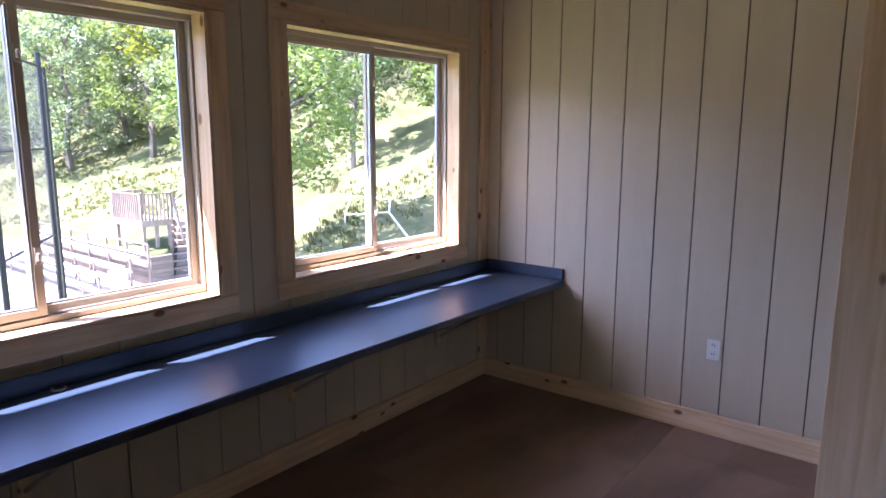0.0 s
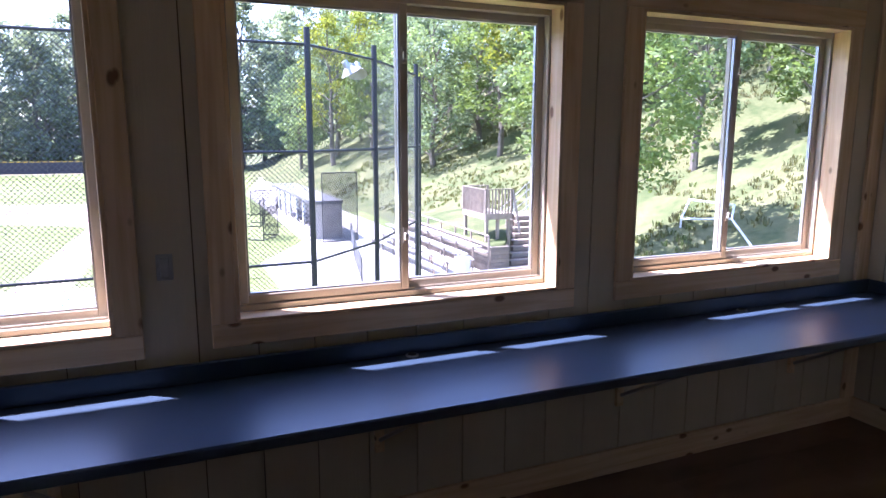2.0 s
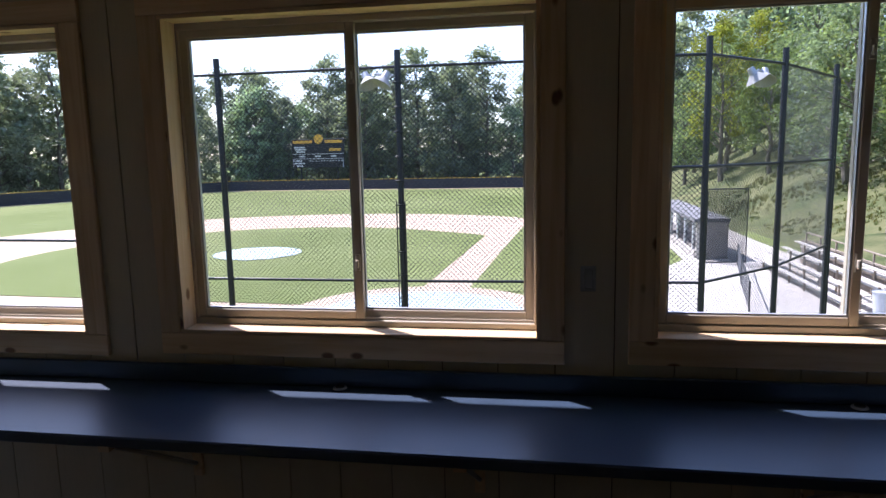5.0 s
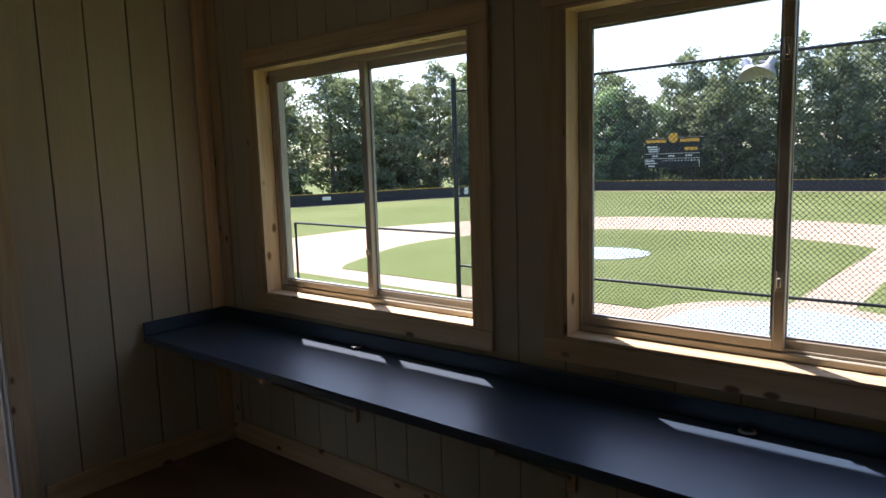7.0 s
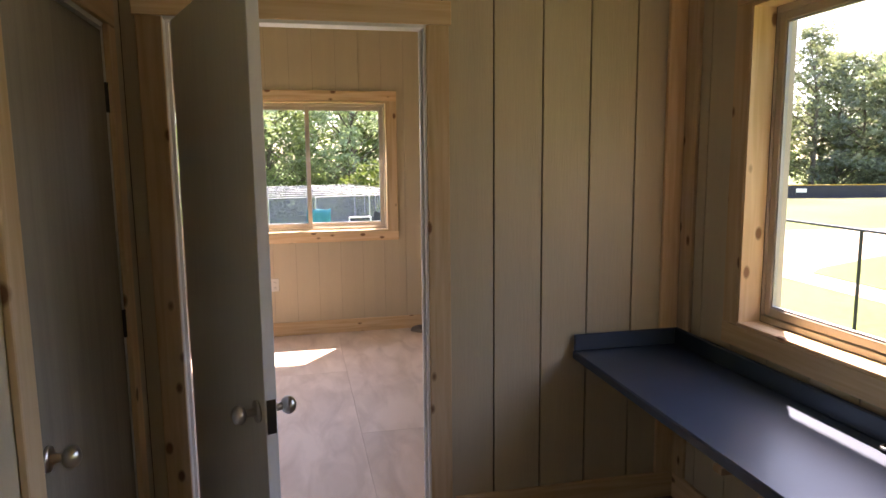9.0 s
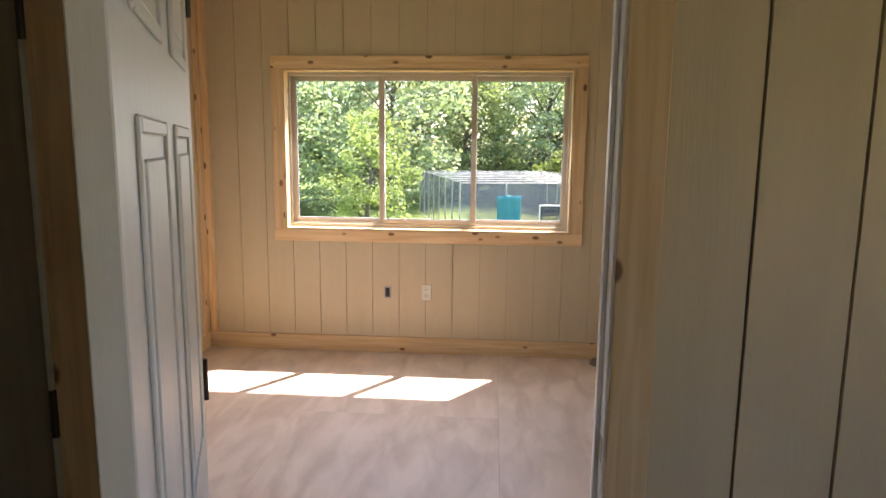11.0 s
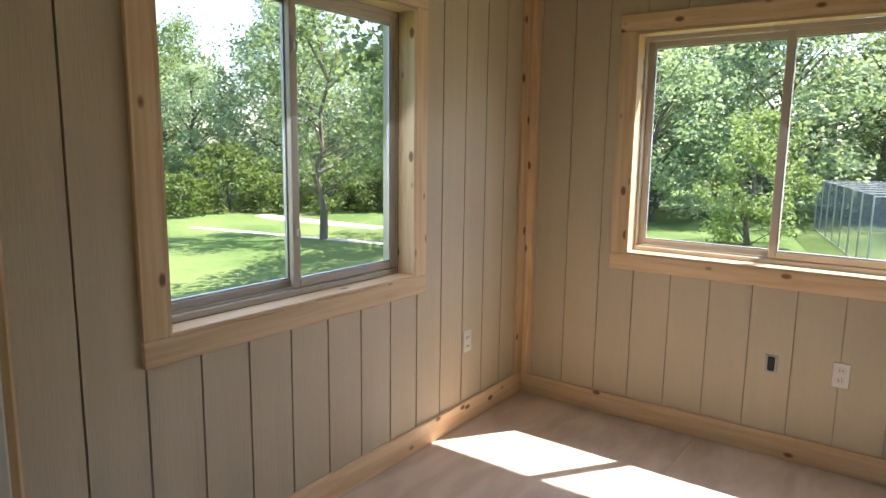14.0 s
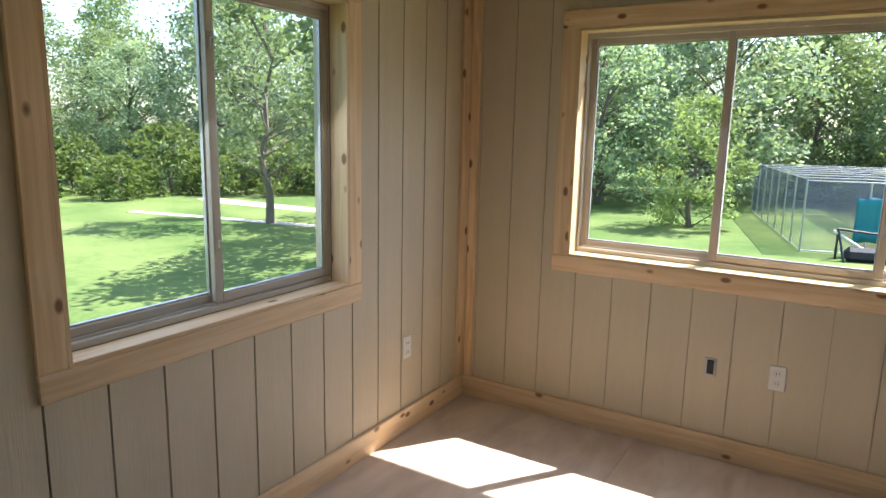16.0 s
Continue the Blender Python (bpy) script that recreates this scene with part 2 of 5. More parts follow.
DECKWOOD = mat("weathered_deck_wood", (0.245, 0.20, 0.155), rough=0.85, vary=0.25, scale=3, bump=0.3, per_object=0.2)
TIMBER = mat("grey_landscape_timber", (0.185, 0.155, 0.122), rough=0.9, vary=0.25, scale=2, bump=0.4, per_object=0.2)
WHITE_PIPE = mat("white_pipe", (0.75, 0.75, 0.74), rough=0.5, vary=0.06)
TEAL = mat("teal_tarp", (0.01, 0.22, 0.26), rough=0.6, vary=0.12)
BOARD = mat("scoreboard_black", (0.008, 0.008, 0.010), rough=0.6, vary=0.1)
ORANGE = mat("orange_lettering", (0.78, 0.42, 0.05), rough=0.6, vary=0.1)
PALE_BAR = mat("white_lettering", (0.82, 0.82, 0.80), rough=0.6, vary=0.05)
HOOD = mat("dull_hood_paint", (0.36, 0.36, 0.35), rough=0.6, vary=0.1)
CAN = mat("grey_plastic_can", (0.42, 0.44, 0.47), rough=0.6, vary=0.1, scale=4)
NET = net_mat("grey_cage_net", (0.22, 0.24, 0.28), 0.26)
SCREEN = net_mat("black_screen_net", (0.03, 0.03, 0.035), 0.3)
BARK = mat("grey_bark", (0.15, 0.13, 0.10), rough=0.95, vary=0.35, scale=1.5, bump=0.8, fine=9, stretch=(3, 3, 0.6))
LEAF_MID = leaf_mat("leaves_mid_green", (0.175, 0.23, 0.12))
LEAF_DARK = leaf_mat("leaves_dark_green", (0.165, 0.215, 0.135))
LEAF_LIGHT = leaf_mat("leaves_light_green", (0.13, 0.178, 0.06))
# Outfield woods: distance haze is put into these paler, greyer leaf greens.
LEAF_HAZED = leaf_mat("leaves_far_hazed_green", (0.215, 0.25, 0.185))
LEAF_HAZED_B = leaf_mat("leaves_far_hazed_grey_green", (0.19, 0.22, 0.17))
LEAF_YOUNG = leaf_mat("leaves_young_green", (0.195, 0.26, 0.115))
LEAF_YELLOW = leaf_mat("leaves_yellow_green", (0.19, 0.21, 0.035))
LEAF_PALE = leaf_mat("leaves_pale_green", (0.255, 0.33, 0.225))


# ---------------------------------------------------------------- builders
def box(bm, x0, x1, y0, y1, z0, z1, bevel=0.0, m=None):
    r = bmesh.ops.create_cube(bm, size=1)
    for v in r["verts"]:
        v.co = Vector((x0 + (v.co.x + 0.5) * (x1 - x0), y0 + (v.co.y + 0.5) * (y1 - y0), z0 + (v.co.z + 0.5) * (z1 - z0)))
    if bevel:
        edges = list({e for v in r["verts"] for e in v.link_edges})
        bmesh.ops.bevel(bm, geom=edges, offset=bevel, segments=1, affect="EDGES", profile=0.7)
    if m is not None:
        bmesh.ops.transform(bm, matrix=m, verts=r["verts"])
    return bm


def boxes(*dims, bevel=0.0):
    bm = bmesh.new()
    for d in dims:
        box(bm, *d, bevel=bevel)
    return bm


def rod(bm, a, b, r, seg=8, r2=None):
    """A round bar from a to b."""
    a, b = Vector(a), Vector(b)
    d = b - a
    q = d.to_track_quat("Z", "Y").to_matrix().to_4x4()
    bmesh.ops.create_cone(bm, cap_ends=True, segments=seg, radius1=r, radius2=r if r2 is None else r2, depth=d.length, matrix=Matrix.Translation((a + b) / 2) @ q)
    return bm


def rods(*ends, r=0.02, seg=8):
    bm = bmesh.new()
    for a, b in ends:
        rod(bm, a, b, r, seg)
    return bm


def mesh_of(name, bm, material):
    me = bpy.data.meshes.new(name)
    bm.to_mesh(me)
    bm.free()
    me.materials.append(material)
    return me


def part(name, bm, material, parent=None, label=""):
    ob = new(name, mesh_of(name, bm, material))
    if parent:
        ob.parent = parent
    return tagged(ob, label)


def thing(name, label, category, group="", at=None):
    ob = new(name)
    ob.empty_display_size = 0.1
    if at is not None:
        ob.matrix_basis = at
    return tagged(ob, label, category, group)


def solid(name, bm, material, label, category="", kind="", group=""):
    return tagged(part(name, bm, material), label, category, group, kind)


def smooth(ob):
    for p in ob.data.polygons:
        p.use_smooth = True
    return ob


# ---------------------------------------------------------------- the plan
FRONT, RIGHT, LEFT, MID, BACK = 3.17, 4.56, -3.225, 0.80, -0.595
FAR, B_FRONT, TOP = -6.755, 3.10, 3.1
# the four front windows: left, right, sill, head (the row rises a little to the right)
WINDOWS = [(-2.788, -1.306, 0.964, 2.230), (-0.878, 0.585, 0.982, 2.238), (0.997, 2.416, 0.990, 2.250), (2.829, 4.223, 0.996, 2.258)]
DOOR = (0.957, 1.950, 2.18)
DOOR2 = (-2.96, -2.12, 2.10)
B_WIN = (0.07, 2.268, 0.975, 2.195)
K_WIN = (-5.632, -4.316, 0.925, 2.200)
T = 0.15


def walls(name, axis, a0, a1, t0, t1, z0, z1, holes, label, core=None):
    """A wall along x (axis 0) or y (axis 1) between t0 and t1, with holes (a0, a1, z0, z1) through it."""
    bm = bmesh.new()

    def add(p0, p1, q0, q1):
        if p1 - p0 > 1e-4 and q1 - q0 > 1e-4:
            box(bm, *((p0, p1, t0, t1) if axis == 0 else (t0, t1, p0, p1)), q0, q1)

    at = a0
    for h0, h1, w0, w1 in sorted(holes):
        add(at, h0, z0, z1)
        add(h0, h1, z0, w0)
        add(h0, h1, w1, z1)
        at = h1
    add(at, a1, z0, z1)
    return solid(name, bm, core or GROOVE, label, "wall", "structure")


def planks(wall, axis, face, inward, a0, a1, z0, z1, holes, step, phase, gap=0.008, material=None):
    """Grooved panel strips on a wall's face; the grooves between them lie 12 mm deep."""
    n0 = math.floor((a0 - phase) / step)
    back = face - inward * 0.012
    k = n0
    while phase + k * step < a1:
        s0, s1 = max(a0, phase + k * step + gap / 2), min(a1, phase + (k + 1) * step - gap / 2)
        k += 1
        if s1 - s0 < 0.01:
            continue
        pieces = [(s0, s1, z0, z1)]
        for h0, h1, w0, w1 in holes:
            if h0 < s1 and h1 > s0:
                pieces = [(s0, s1, z0, w0), (s0, s1, w1, z1)]
                if h0 > s0 + 0.01:
                    pieces.append((s0, h0, w0, w1))
                if h1 < s1 - 0.01:
                    pieces.append((h1, s1, w0, w1))
        for p0, p1, q0, q1 in pieces:
            if q1 - q0 < 0.01:
                continue
            lo, hi = min(face, back), max(face, back)
            part("plank", boxes((p0, p1, lo, hi, q0, q1) if axis == 0 else (lo, hi, p0, p1, q0, q1)), material or PAINT, wall)


front_holes = list(WINDOWS)
E = 0.012
wall_front = walls("wall_front", 0, FAR - T, RIGHT + T, FRONT + E, FRONT + T, -0.02, TOP, front_holes, "front wall of grooved taupe panels with four windows")
wall_right = walls("wall_right", 1, BACK - T, FRONT + E, RIGHT + E, RIGHT + T, -0.02, TOP, [], "end wall of grooved taupe panels")
wall_back = walls("wall_back", 0, FAR - T, RIGHT + T, BACK - T, BACK - E, -0.02, TOP, [(K_WIN[0], K_WIN[1], K_WIN[2], K_WIN[3])], "back wall of grooved taupe panels with a window")
wall_far = walls("wall_far", 1, BACK - E, FRONT + E, FAR - T, FAR - E, -0.02, TOP, [B_WIN], "end wall of grooved taupe panels with a wide window", PAINTED_GROOVE)
wall_between = walls("wall_between", 1, BACK - E, FRONT + E, LEFT - 0.06 + E, LEFT - E, -0.02, TOP, [(DOOR[0] - 0.03, DOOR[1] + 0.03, -0.02, DOOR[2] + 0.03)], "partition of grooved taupe panels with a doorway")
wall_inner = walls("wall_inner", 0, LEFT - E, -0.55, MID - 0.16, MID - E, -0.02, TOP, [(DOOR2[0] - 0.03, DOOR2[1] + 0.03, -0.02, DOOR2[2] + 0.03)], "inner wall of grooved taupe panels with a door")
wall_inner_end = walls("wall_inner_end", 0, 3.12, RIGHT + E, MID - 0.16, MID - E, -0.02, TOP, [], "short inner wall of grooved taupe panels")
wall_closet = walls("wall_closet", 1, BACK - E, MID - 0.16, -0.70, -0.55, -0.02, TOP, [], "plain side wall of the alcove")
wall_b_front = walls("wall_b_front", 0, FAR - E, LEFT - 0.06 + E, B_FRONT + E, FRONT + E, -0.02, TOP, [], "inner lining of the front wall")
floor = solid("floor", boxes((FAR - T, RIGHT + T, BACK - T, FRONT + T, -0.22, -0.014)), GROOVE, "floor deck under worn plywood", "floor", "structure")
ceiling = solid("ceiling", boxes((FAR - T, RIGHT + T, BACK - T, FRONT + T, TOP, TOP + 0.08)), CEIL, "plain painted ceiling", "ceiling", "structure")
roof = solid("roof", boxes((FAR - 0.2, RIGHT + 0.2, BACK - 0.2, FRONT + 0.2, TOP + 0.084, TOP + 0.22), bevel=0.01), ROOF, "flat dark roof of the building", "roof", "structure")
EZ = 2.834
eave = solid("eave", boxes((FAR - 0.60, RIGHT + 0.5, FRONT + T + 0.002, FRONT + 0.645, EZ, EZ + 0.14), (FAR - 0.60, RIGHT + 0.5, BACK - 0.55, BACK - T - 0.002, EZ, EZ + 0.14), (FAR - 0.60, FAR - T - 0.002, BACK - T, FRONT + T, EZ, EZ + 0.14), (RIGHT + T + 0.002, RIGHT + 0.5, BACK - T, FRONT + T, EZ, EZ + 0.14), bevel=0.01), ROOF, "overhanging eaves round the building", "roof", "structure")
lower_wall = solid("lower_wall", boxes((FAR - T, RIGHT + T, BACK - T, BACK, -4.72, -0.224), (FAR - T, RIGHT + T, FRONT, FRONT + T, -4.72, -0.224), (FAR - T, FAR, BACK, FRONT, -4.72, -0.224), (RIGHT, RIGHT + T, BACK, FRONT, -4.72, -0.224)), SIDING, "plain lower storey walls of the building", "wall", "structure")


# ---------------------------------------------------------------- trim
def board(name, dims, material, label, kind="structure"):
    return solid(name, boxes(dims, bevel=0.003), material, label, "trim", kind)


BB = 0.128
for n, dims, m in (("baseboard", (LEFT + 0.02, RIGHT - 0.02, FRONT - 0.02, FRONT - 0.001, 0, BB), PINE_X),
                   ("baseboard", (RIGHT - 0.02, RIGHT - 0.001, MID, FRONT - 0.001, 0, BB), PINE_Y),
                   ("baseboard", (LEFT + 0.001, LEFT + 0.02, DOOR[1] + 0.12, FRONT - 0.001, 0, BB), PINE_Y),
                   ("baseboard", (DOOR2[1] + 0.1, -0.55, MID + 0.001, MID + 0.02, 0, BB), PINE_X),
                   ("baseboard", (3.14, RIGHT - 0.021, MID + 0.001, MID + 0.02, 0, BB), PINE_X),
                   ("baseboard", (FAR + 0.001, FAR + 0.02, BACK + 0.001, B_FRONT - 0.001, 0, BB), PINE_Y),
                   ("baseboard", (FAR + 0.021, LEFT - 0.09, BACK + 0.001, BACK + 0.02, 0, BB), PINE_X),
                   ("baseboard", (FAR + 0.021, LEFT - 0.09, B_FRONT - 0.02, B_FRONT - 0.001, 0, BB), PINE_X)):
    board(n, dims, m, "raw pine baseboard along the floor")
for dims in ((RIGHT - 0.105, RIGHT - 0.001, FRONT - 0.021, FRONT - 0.001, BB + 0.002, TOP),
             (LEFT + 0.001, LEFT + 0.105, FRONT - 0.021, FRONT - 0.001, BB + 0.002, TOP),
             (LEFT + 0.001, LEFT + 0.021, FRONT - 0.11, FRONT - 0.023, BB + 0.002, TOP),
             (FAR + 0.001, FAR + 0.10, BACK + 0.001, BACK + 0.021, BB + 0.002, TOP),
             (FAR + 0.001, FAR + 0.021, BACK + 0.023, BACK + 0.075, BB + 0.002, TOP),
             (FAR + 0.001, FAR + 0.021, B_FRONT - 0.13, B_FRONT - 0.001, BB + 0.002, TOP),
             (FAR + 0.023, FAR + 0.12, B_FRONT - 0.021, B_FRONT - 0.001, BB + 0.002, TOP)):
    board("trim", dims, PINE_Z, "raw pine corner board from baseboard to ceiling")
# end of the short inner wall
board("trim", (3.10, 3.119, MID - 0.19, MID + 0.02, 0, TOP), PINE_Z, "raw pine board capping the end of a wall")


def window(name, axis, face, inward, a0, a1, z0, z1, sashes, label, slide_first=True, wide=0.09):
    """A vinyl slider in a pine-lined opening. Local: u along the wall, d from the wall's face outwards."""
    win = tagged(new(name), label, "window", "", "structure")
    out = -inward

    def place(u0, u1, d0, d1, q0, q1):
        t0, t1 = sorted((face + out * d0, face + out * d1))
        return (u0, u1, t0, t1, q0, q1) if axis == 0 else (t0, t1, u0, u1, q0, q1)

    pine_u = PINE_X if axis == 0 else PINE_Y
    # casing boards on the wall
    over = 0.004
    part("casing", boxes(place(a0 - wide, a1 + wide, -0.02, -0.001, z1 + over, z1 + wide + over), bevel=0.003), pine_u, win, "raw pine head casing")
    part("casing", boxes(place(a0 - wide, a1 + wide, -0.021, -0.001, z0 - wide, z0 - 0.001), bevel=0.003), pine_u, win, "raw pine apron board")
    part("casing", boxes(place(a0 - wide, a0, -0.019, -0.001, z0, z1 + over - 0.001), bevel=0.003), PINE_Z, win, "raw pine side casing with knots")
    part("casing", boxes(place(a1, a1 + wide, -0.019, -0.001, z0, z1 + over - 0.001), bevel=0.003), PINE_Z, win, "raw pine side casing with knots")
    # lining
    li = 0.014
    part("sill", boxes(place(a0, a1, -0.02, T - 0.07, z0, z0 + li), bevel=0.002), pine_u, win, "raw pine sill")
    part("lining", boxes(place(a0, a1, -0.018, T - 0.07, z1 - li, z1)), pine_u, win)
    part("lining", boxes(place(a0, a0 + li, -0.018, T - 0.07, z0 + li, z1 - li)), PINE_Z, win)
    part("lining", boxes(place(a1 - li, a1, -0.018, T - 0.07, z0 + li, z1 - li)), PINE_Z, win)
    # vinyl frame with stepped section
    f0, f1, g0, g1 = a0 + li, a1 - li, z0 + li, z1 - li
    fw, fs = 0.026, 0.012
    bm = boxes(place(f0, f1, T - 0.069, T + 0.02, g0, g0 + fw), place(f0, f1, T - 0.069, T + 0.02, g1 - fw, g1), place(f0, f0 + fs, T - 0.069, T + 0.02, g0 + fw, g1 - fw), place(f1 - fs, f1, T - 0.069, T + 0.02, g0 + fw, g1 - fw), bevel=0.003)
    part("window_frame", bm, VINYL, win, "almond vinyl window frame")
    # sliding track on the lower frame
    part("track", boxes(place(f0 + fs, f1 - fs, T - 0.052, T - 0.047, g0 + fw, g0 + fw + 0.010), place(f0 + fs, f1 - fs, T - 0.018, T - 0.013, g0 + fw, g0 + fw + 0.010)), VINYL, win)
    n = len(sashes)
    u0, u1, q0, q1 = f0 + fs - 0.001, f1 - fs + 0.001, g0 + fw + 0.004, g1 - fw + 0.002
    w = (u1 - u0) / n
    sw = 0.034
    for i, inner in enumerate(sashes):
        s0, s1 = u0 + w * i - (0.02 if i else 0), u0 + w * (i + 1) + (0.02 if i < n - 1 else 0)
        d0 = T - 0.062 if inner else T - 0.030
        d1 = d0 + 0.028
        sash = part("sash", boxes(place(s0, s0 + sw, d0, d1, q0, q1), place(s1 - sw, s1, d0, d1, q0, q1), place(s0 + sw, s1 - sw, d0, d1, q0, q0 + sw), place(s0 + sw, s1 - sw, d0, d1, q1 - sw, q1), bevel=0.003), VINYL, win, "almond vinyl sash")
        bead = 0.007
        part("bead", boxes(place(s0 + sw, s0 + sw + bead, d0 + 0.006, d1 - 0.006, q0 + sw, q1 - sw), place(s1 - sw - bead, s1 - sw, d0 + 0.006, d1 - 0.006, q0 + sw, q1 - sw), place(s0 + sw + bead, s1 - sw - bead, d0 + 0.006, d1 - 0.006, q0 + sw, q0 + sw + bead), place(s0 + sw + bead, s1 - sw - bead, d0 + 0.006, d1 - 0.006, q1 - sw - bead, q1 - sw)), GREY_STEEL, sash, "thin grey glazing bead")
        pane = part("pane", boxes(place(s0 + sw + bead, s1 - sw - bead, d0 + 0.012, d0 + 0.016, q0 + sw + bead, q1 - sw - bead)), GLASS, sash, "clear window glass")
        pane.visible_shadow = False
        if inner:
            # latches on the meeting stile
            stile = s1 - sw / 2 if i < n - 1 else s0 + sw / 2
            for zf in (0.20, 0.83):
                zc = q0 + (q1 - q0) * zf
                bm = boxes(place(stile - 0.011, stile + 0.011, d0 - 0.006, d0, zc - 0.035, zc + 0.035), bevel=0.003)
                box(bm, *place(stile - 0.006, stile + 0.006, d0 - 0.022, d0 - 0.005, zc - 0.02, zc + 0.012), bevel=0.003)
                part("latch", bm, VINYL, sash, "small almond sash latch")
    return win


for i, opening in enumerate(WINDOWS):
    window(f"window_{i + 1}", 0, FRONT, -1, *opening, (True, False), "almond vinyl slider cased in raw pine above the counter")
window("window_5", 1, FAR, 1, *B_WIN, (False, True, False), "wide three-panel vinyl slider cased in raw pine")
window("window_6", 0, BACK, 1, *K_WIN, (True, False), "almond vinyl slider cased in raw pine, overlooking a lawn")


# ---------------------------------------------------------------- doors
def knob(parent, m, side):
    """A door knob with its rose; side +1 or -1 along the local y axis."""
    bm = bmesh.new()
    rod(bm, (0, 0, 0), (0, side * 0.008, 0), 0.033, 20)
    rod(bm, (0, side * 0.008, 0), (0, side * 0.04, 0), 0.012, 12)
    bmesh.ops.create_uvsphere(bm, u_segments=20, v_segments=12, radius=0.028, matrix=Matrix.Translation((0, side * 0.056, 0)) @ Matrix.Diagonal((1, 0.8, 1, 1)))
    bmesh.ops.transform(bm, matrix=m, verts=bm.verts)
    return smooth(part("door_knob", bm, METAL, parent, "satin nickel knob"))


def door_leaf(name, m, width, height, panelled, label):
    """A leaf whose hinge edge stands at its origin and which reaches along local x; 35 mm thick along y."""
    leaf = tagged(new(name), label, "door", "", "structure")
    leaf.matrix_basis = m
    part("slab", boxes((0, width, -0.0175, 0.0175, 0.012, height), bevel=0.002), WHITE if panelled else DOOR_GREY, leaf)
    if panelled:
        st, mid = 0.115, 0.11
        cols = ((st, (width - mid) / 2), ((width + mid) / 2, width - st))
        rows = ((0.24, 0.80), (0.98, 1.66), (1.77, height - 0.12))
        for side in (1,):
            for c0, c1 in cols:
                for r0, r1 in rows:
                    y0, y1 = sorted((side * 0.0172, side * 0.0225))
                    e = 0.022
                    fr = boxes((c0, c0 + e, y0, y1, r0, r1), (c1 - e, c1, y0, y1, r0, r1), (c0 + e, c1 - e, y0, y1, r0, r0 + e), (c0 + e, c1 - e, y0, y1, r1 - e, r1), bevel=0.004)
                    box(fr, c0 + 0.05, c1 - 0.05, *sorted((side * 0.0172, side * 0.0215)), r0 + 0.05, r1 - 0.05, bevel=0.0035)
                    part("panel", fr, WHITE, leaf, "raised door panel moulding")
    kx = width - 0.065
    for side in (-1, 1):
        knob(leaf, Matrix.Translation((kx, side * 0.0175, 0.93)), side)
    part("latch_plate", boxes((width, width + 0.002, -0.013, 0.013, 0.88, 0.98)), DARK_METAL, leaf, "dark latch plate on the edge")
    for z in (0.22, 1.08, height - 0.22):
        bm = boxes((-0.004, 0.0, -0.017, 0.017, z - 0.05, z + 0.05))
        rod(bm, (-0.006, 0.0215, z - 0.05), (-0.006, 0.0215, z + 0.05), 0.006, 10)
        part("hinge", bm, DARK_METAL, leaf, "dark steel butt hinge")
    return leaf


swing = math.atan2(0.345, 0.895)
door_leaf("door_1", Matrix.Translation((LEFT + 0.022, DOOR[0] + 0.032, 0)) @ Matrix.Rotation(swing, 4, "Z") @ Matrix.Translation((0.03, 0, 0)), 0.905, DOOR[2] - 0.012, True, "white panelled door standing open on its hinges")
door_leaf("door_2", Matrix.Translation((DOOR2[0] + 0.003, MID - 0.02, 0)), DOOR2[1] - DOOR2[0] - 0.006, DOOR2[2] - 0.012, False, "grey-brown flush door, closed, beside the open one")

# frame of the doorway: white jambs with stops, pine casings both sides
X0, X1 = LEFT - 0.072, LEFT + 0.012
door_frame = tagged(new("door_frame"), "white painted jambs of a doorway cased in raw pine", "door frame", "", "structure")
for y0, y1 in ((DOOR[0] - 0.028, DOOR[0] - 0.006), (DOOR[1], DOOR[1] + 0.028)):
    part("jamb", boxes((X0, X1, y0, y1, 0, DOOR[2] + 0.022), bevel=0.002), JAMB, door_frame, "white painted jamb")
part("jamb", boxes((X0, X1, DOOR[0] - 0.005, DOOR[1] - 0.001, DOOR[2], DOOR[2] + 0.022), bevel=0.002), JAMB, door_frame, "white painted head jamb")
part("stop", boxes((LEFT - 0.058, LEFT - 0.030, DOOR[1] - 0.012, DOOR[1] - 0.0005, 0, DOOR[2] - 0.0005), (LEFT - 0.058, LEFT - 0.030, DOOR[0] - 0.0055, DOOR[0] + 0.006, 0, DOOR[2] - 0.0005), bevel=0.001), JAMB, door_frame)
part("strike_plate", boxes((LEFT - 0.025, LEFT + 0.005, DOOR[1] - 0.0025, DOOR[1] - 0.0003, 0.90, 0.96)), METAL, door_frame, "satin strike plate")
cw = 0.095
for side, px in ((1, LEFT), (-1, LEFT - 0.06)):
    a, b = sorted((px + side * 0.001, px + side * 0.02))
    part("casing", boxes((a, b, DOOR[1] + 0.008, DOOR[1] + 0.008 + cw, 0, DOOR[2] + 0.012), bevel=0.003), PINE_Z, door_frame, "raw knotty pine side casing")
    part("casing", boxes((a, b, DOOR[0] - 0.008 - cw, DOOR[0] - 0.008, 0, DOOR[2] + 0.012), bevel=0.003), PINE_Z, door_frame, "raw knotty pine side casing")
    part("casing", boxes((a, b, DOOR[0] - 0.02 - cw, DOOR[1] + 0.02 + cw, DOOR[2] + 0.014, DOOR[2] + 0.014 + 0.095), bevel=0.003), PINE_Y, door_frame, "raw pine head casing")
frame_2 = tagged(new("door_frame"), "pine casing round a closed door", "door frame", "", "structure")
part("casing", boxes((DOOR2[1] + 0.008, DOOR2[1] + 0.10, MID + 0.001, MID + 0.02, 0, DOOR2[2] + 0.012), bevel=0.003), PINE_Z, frame_2)
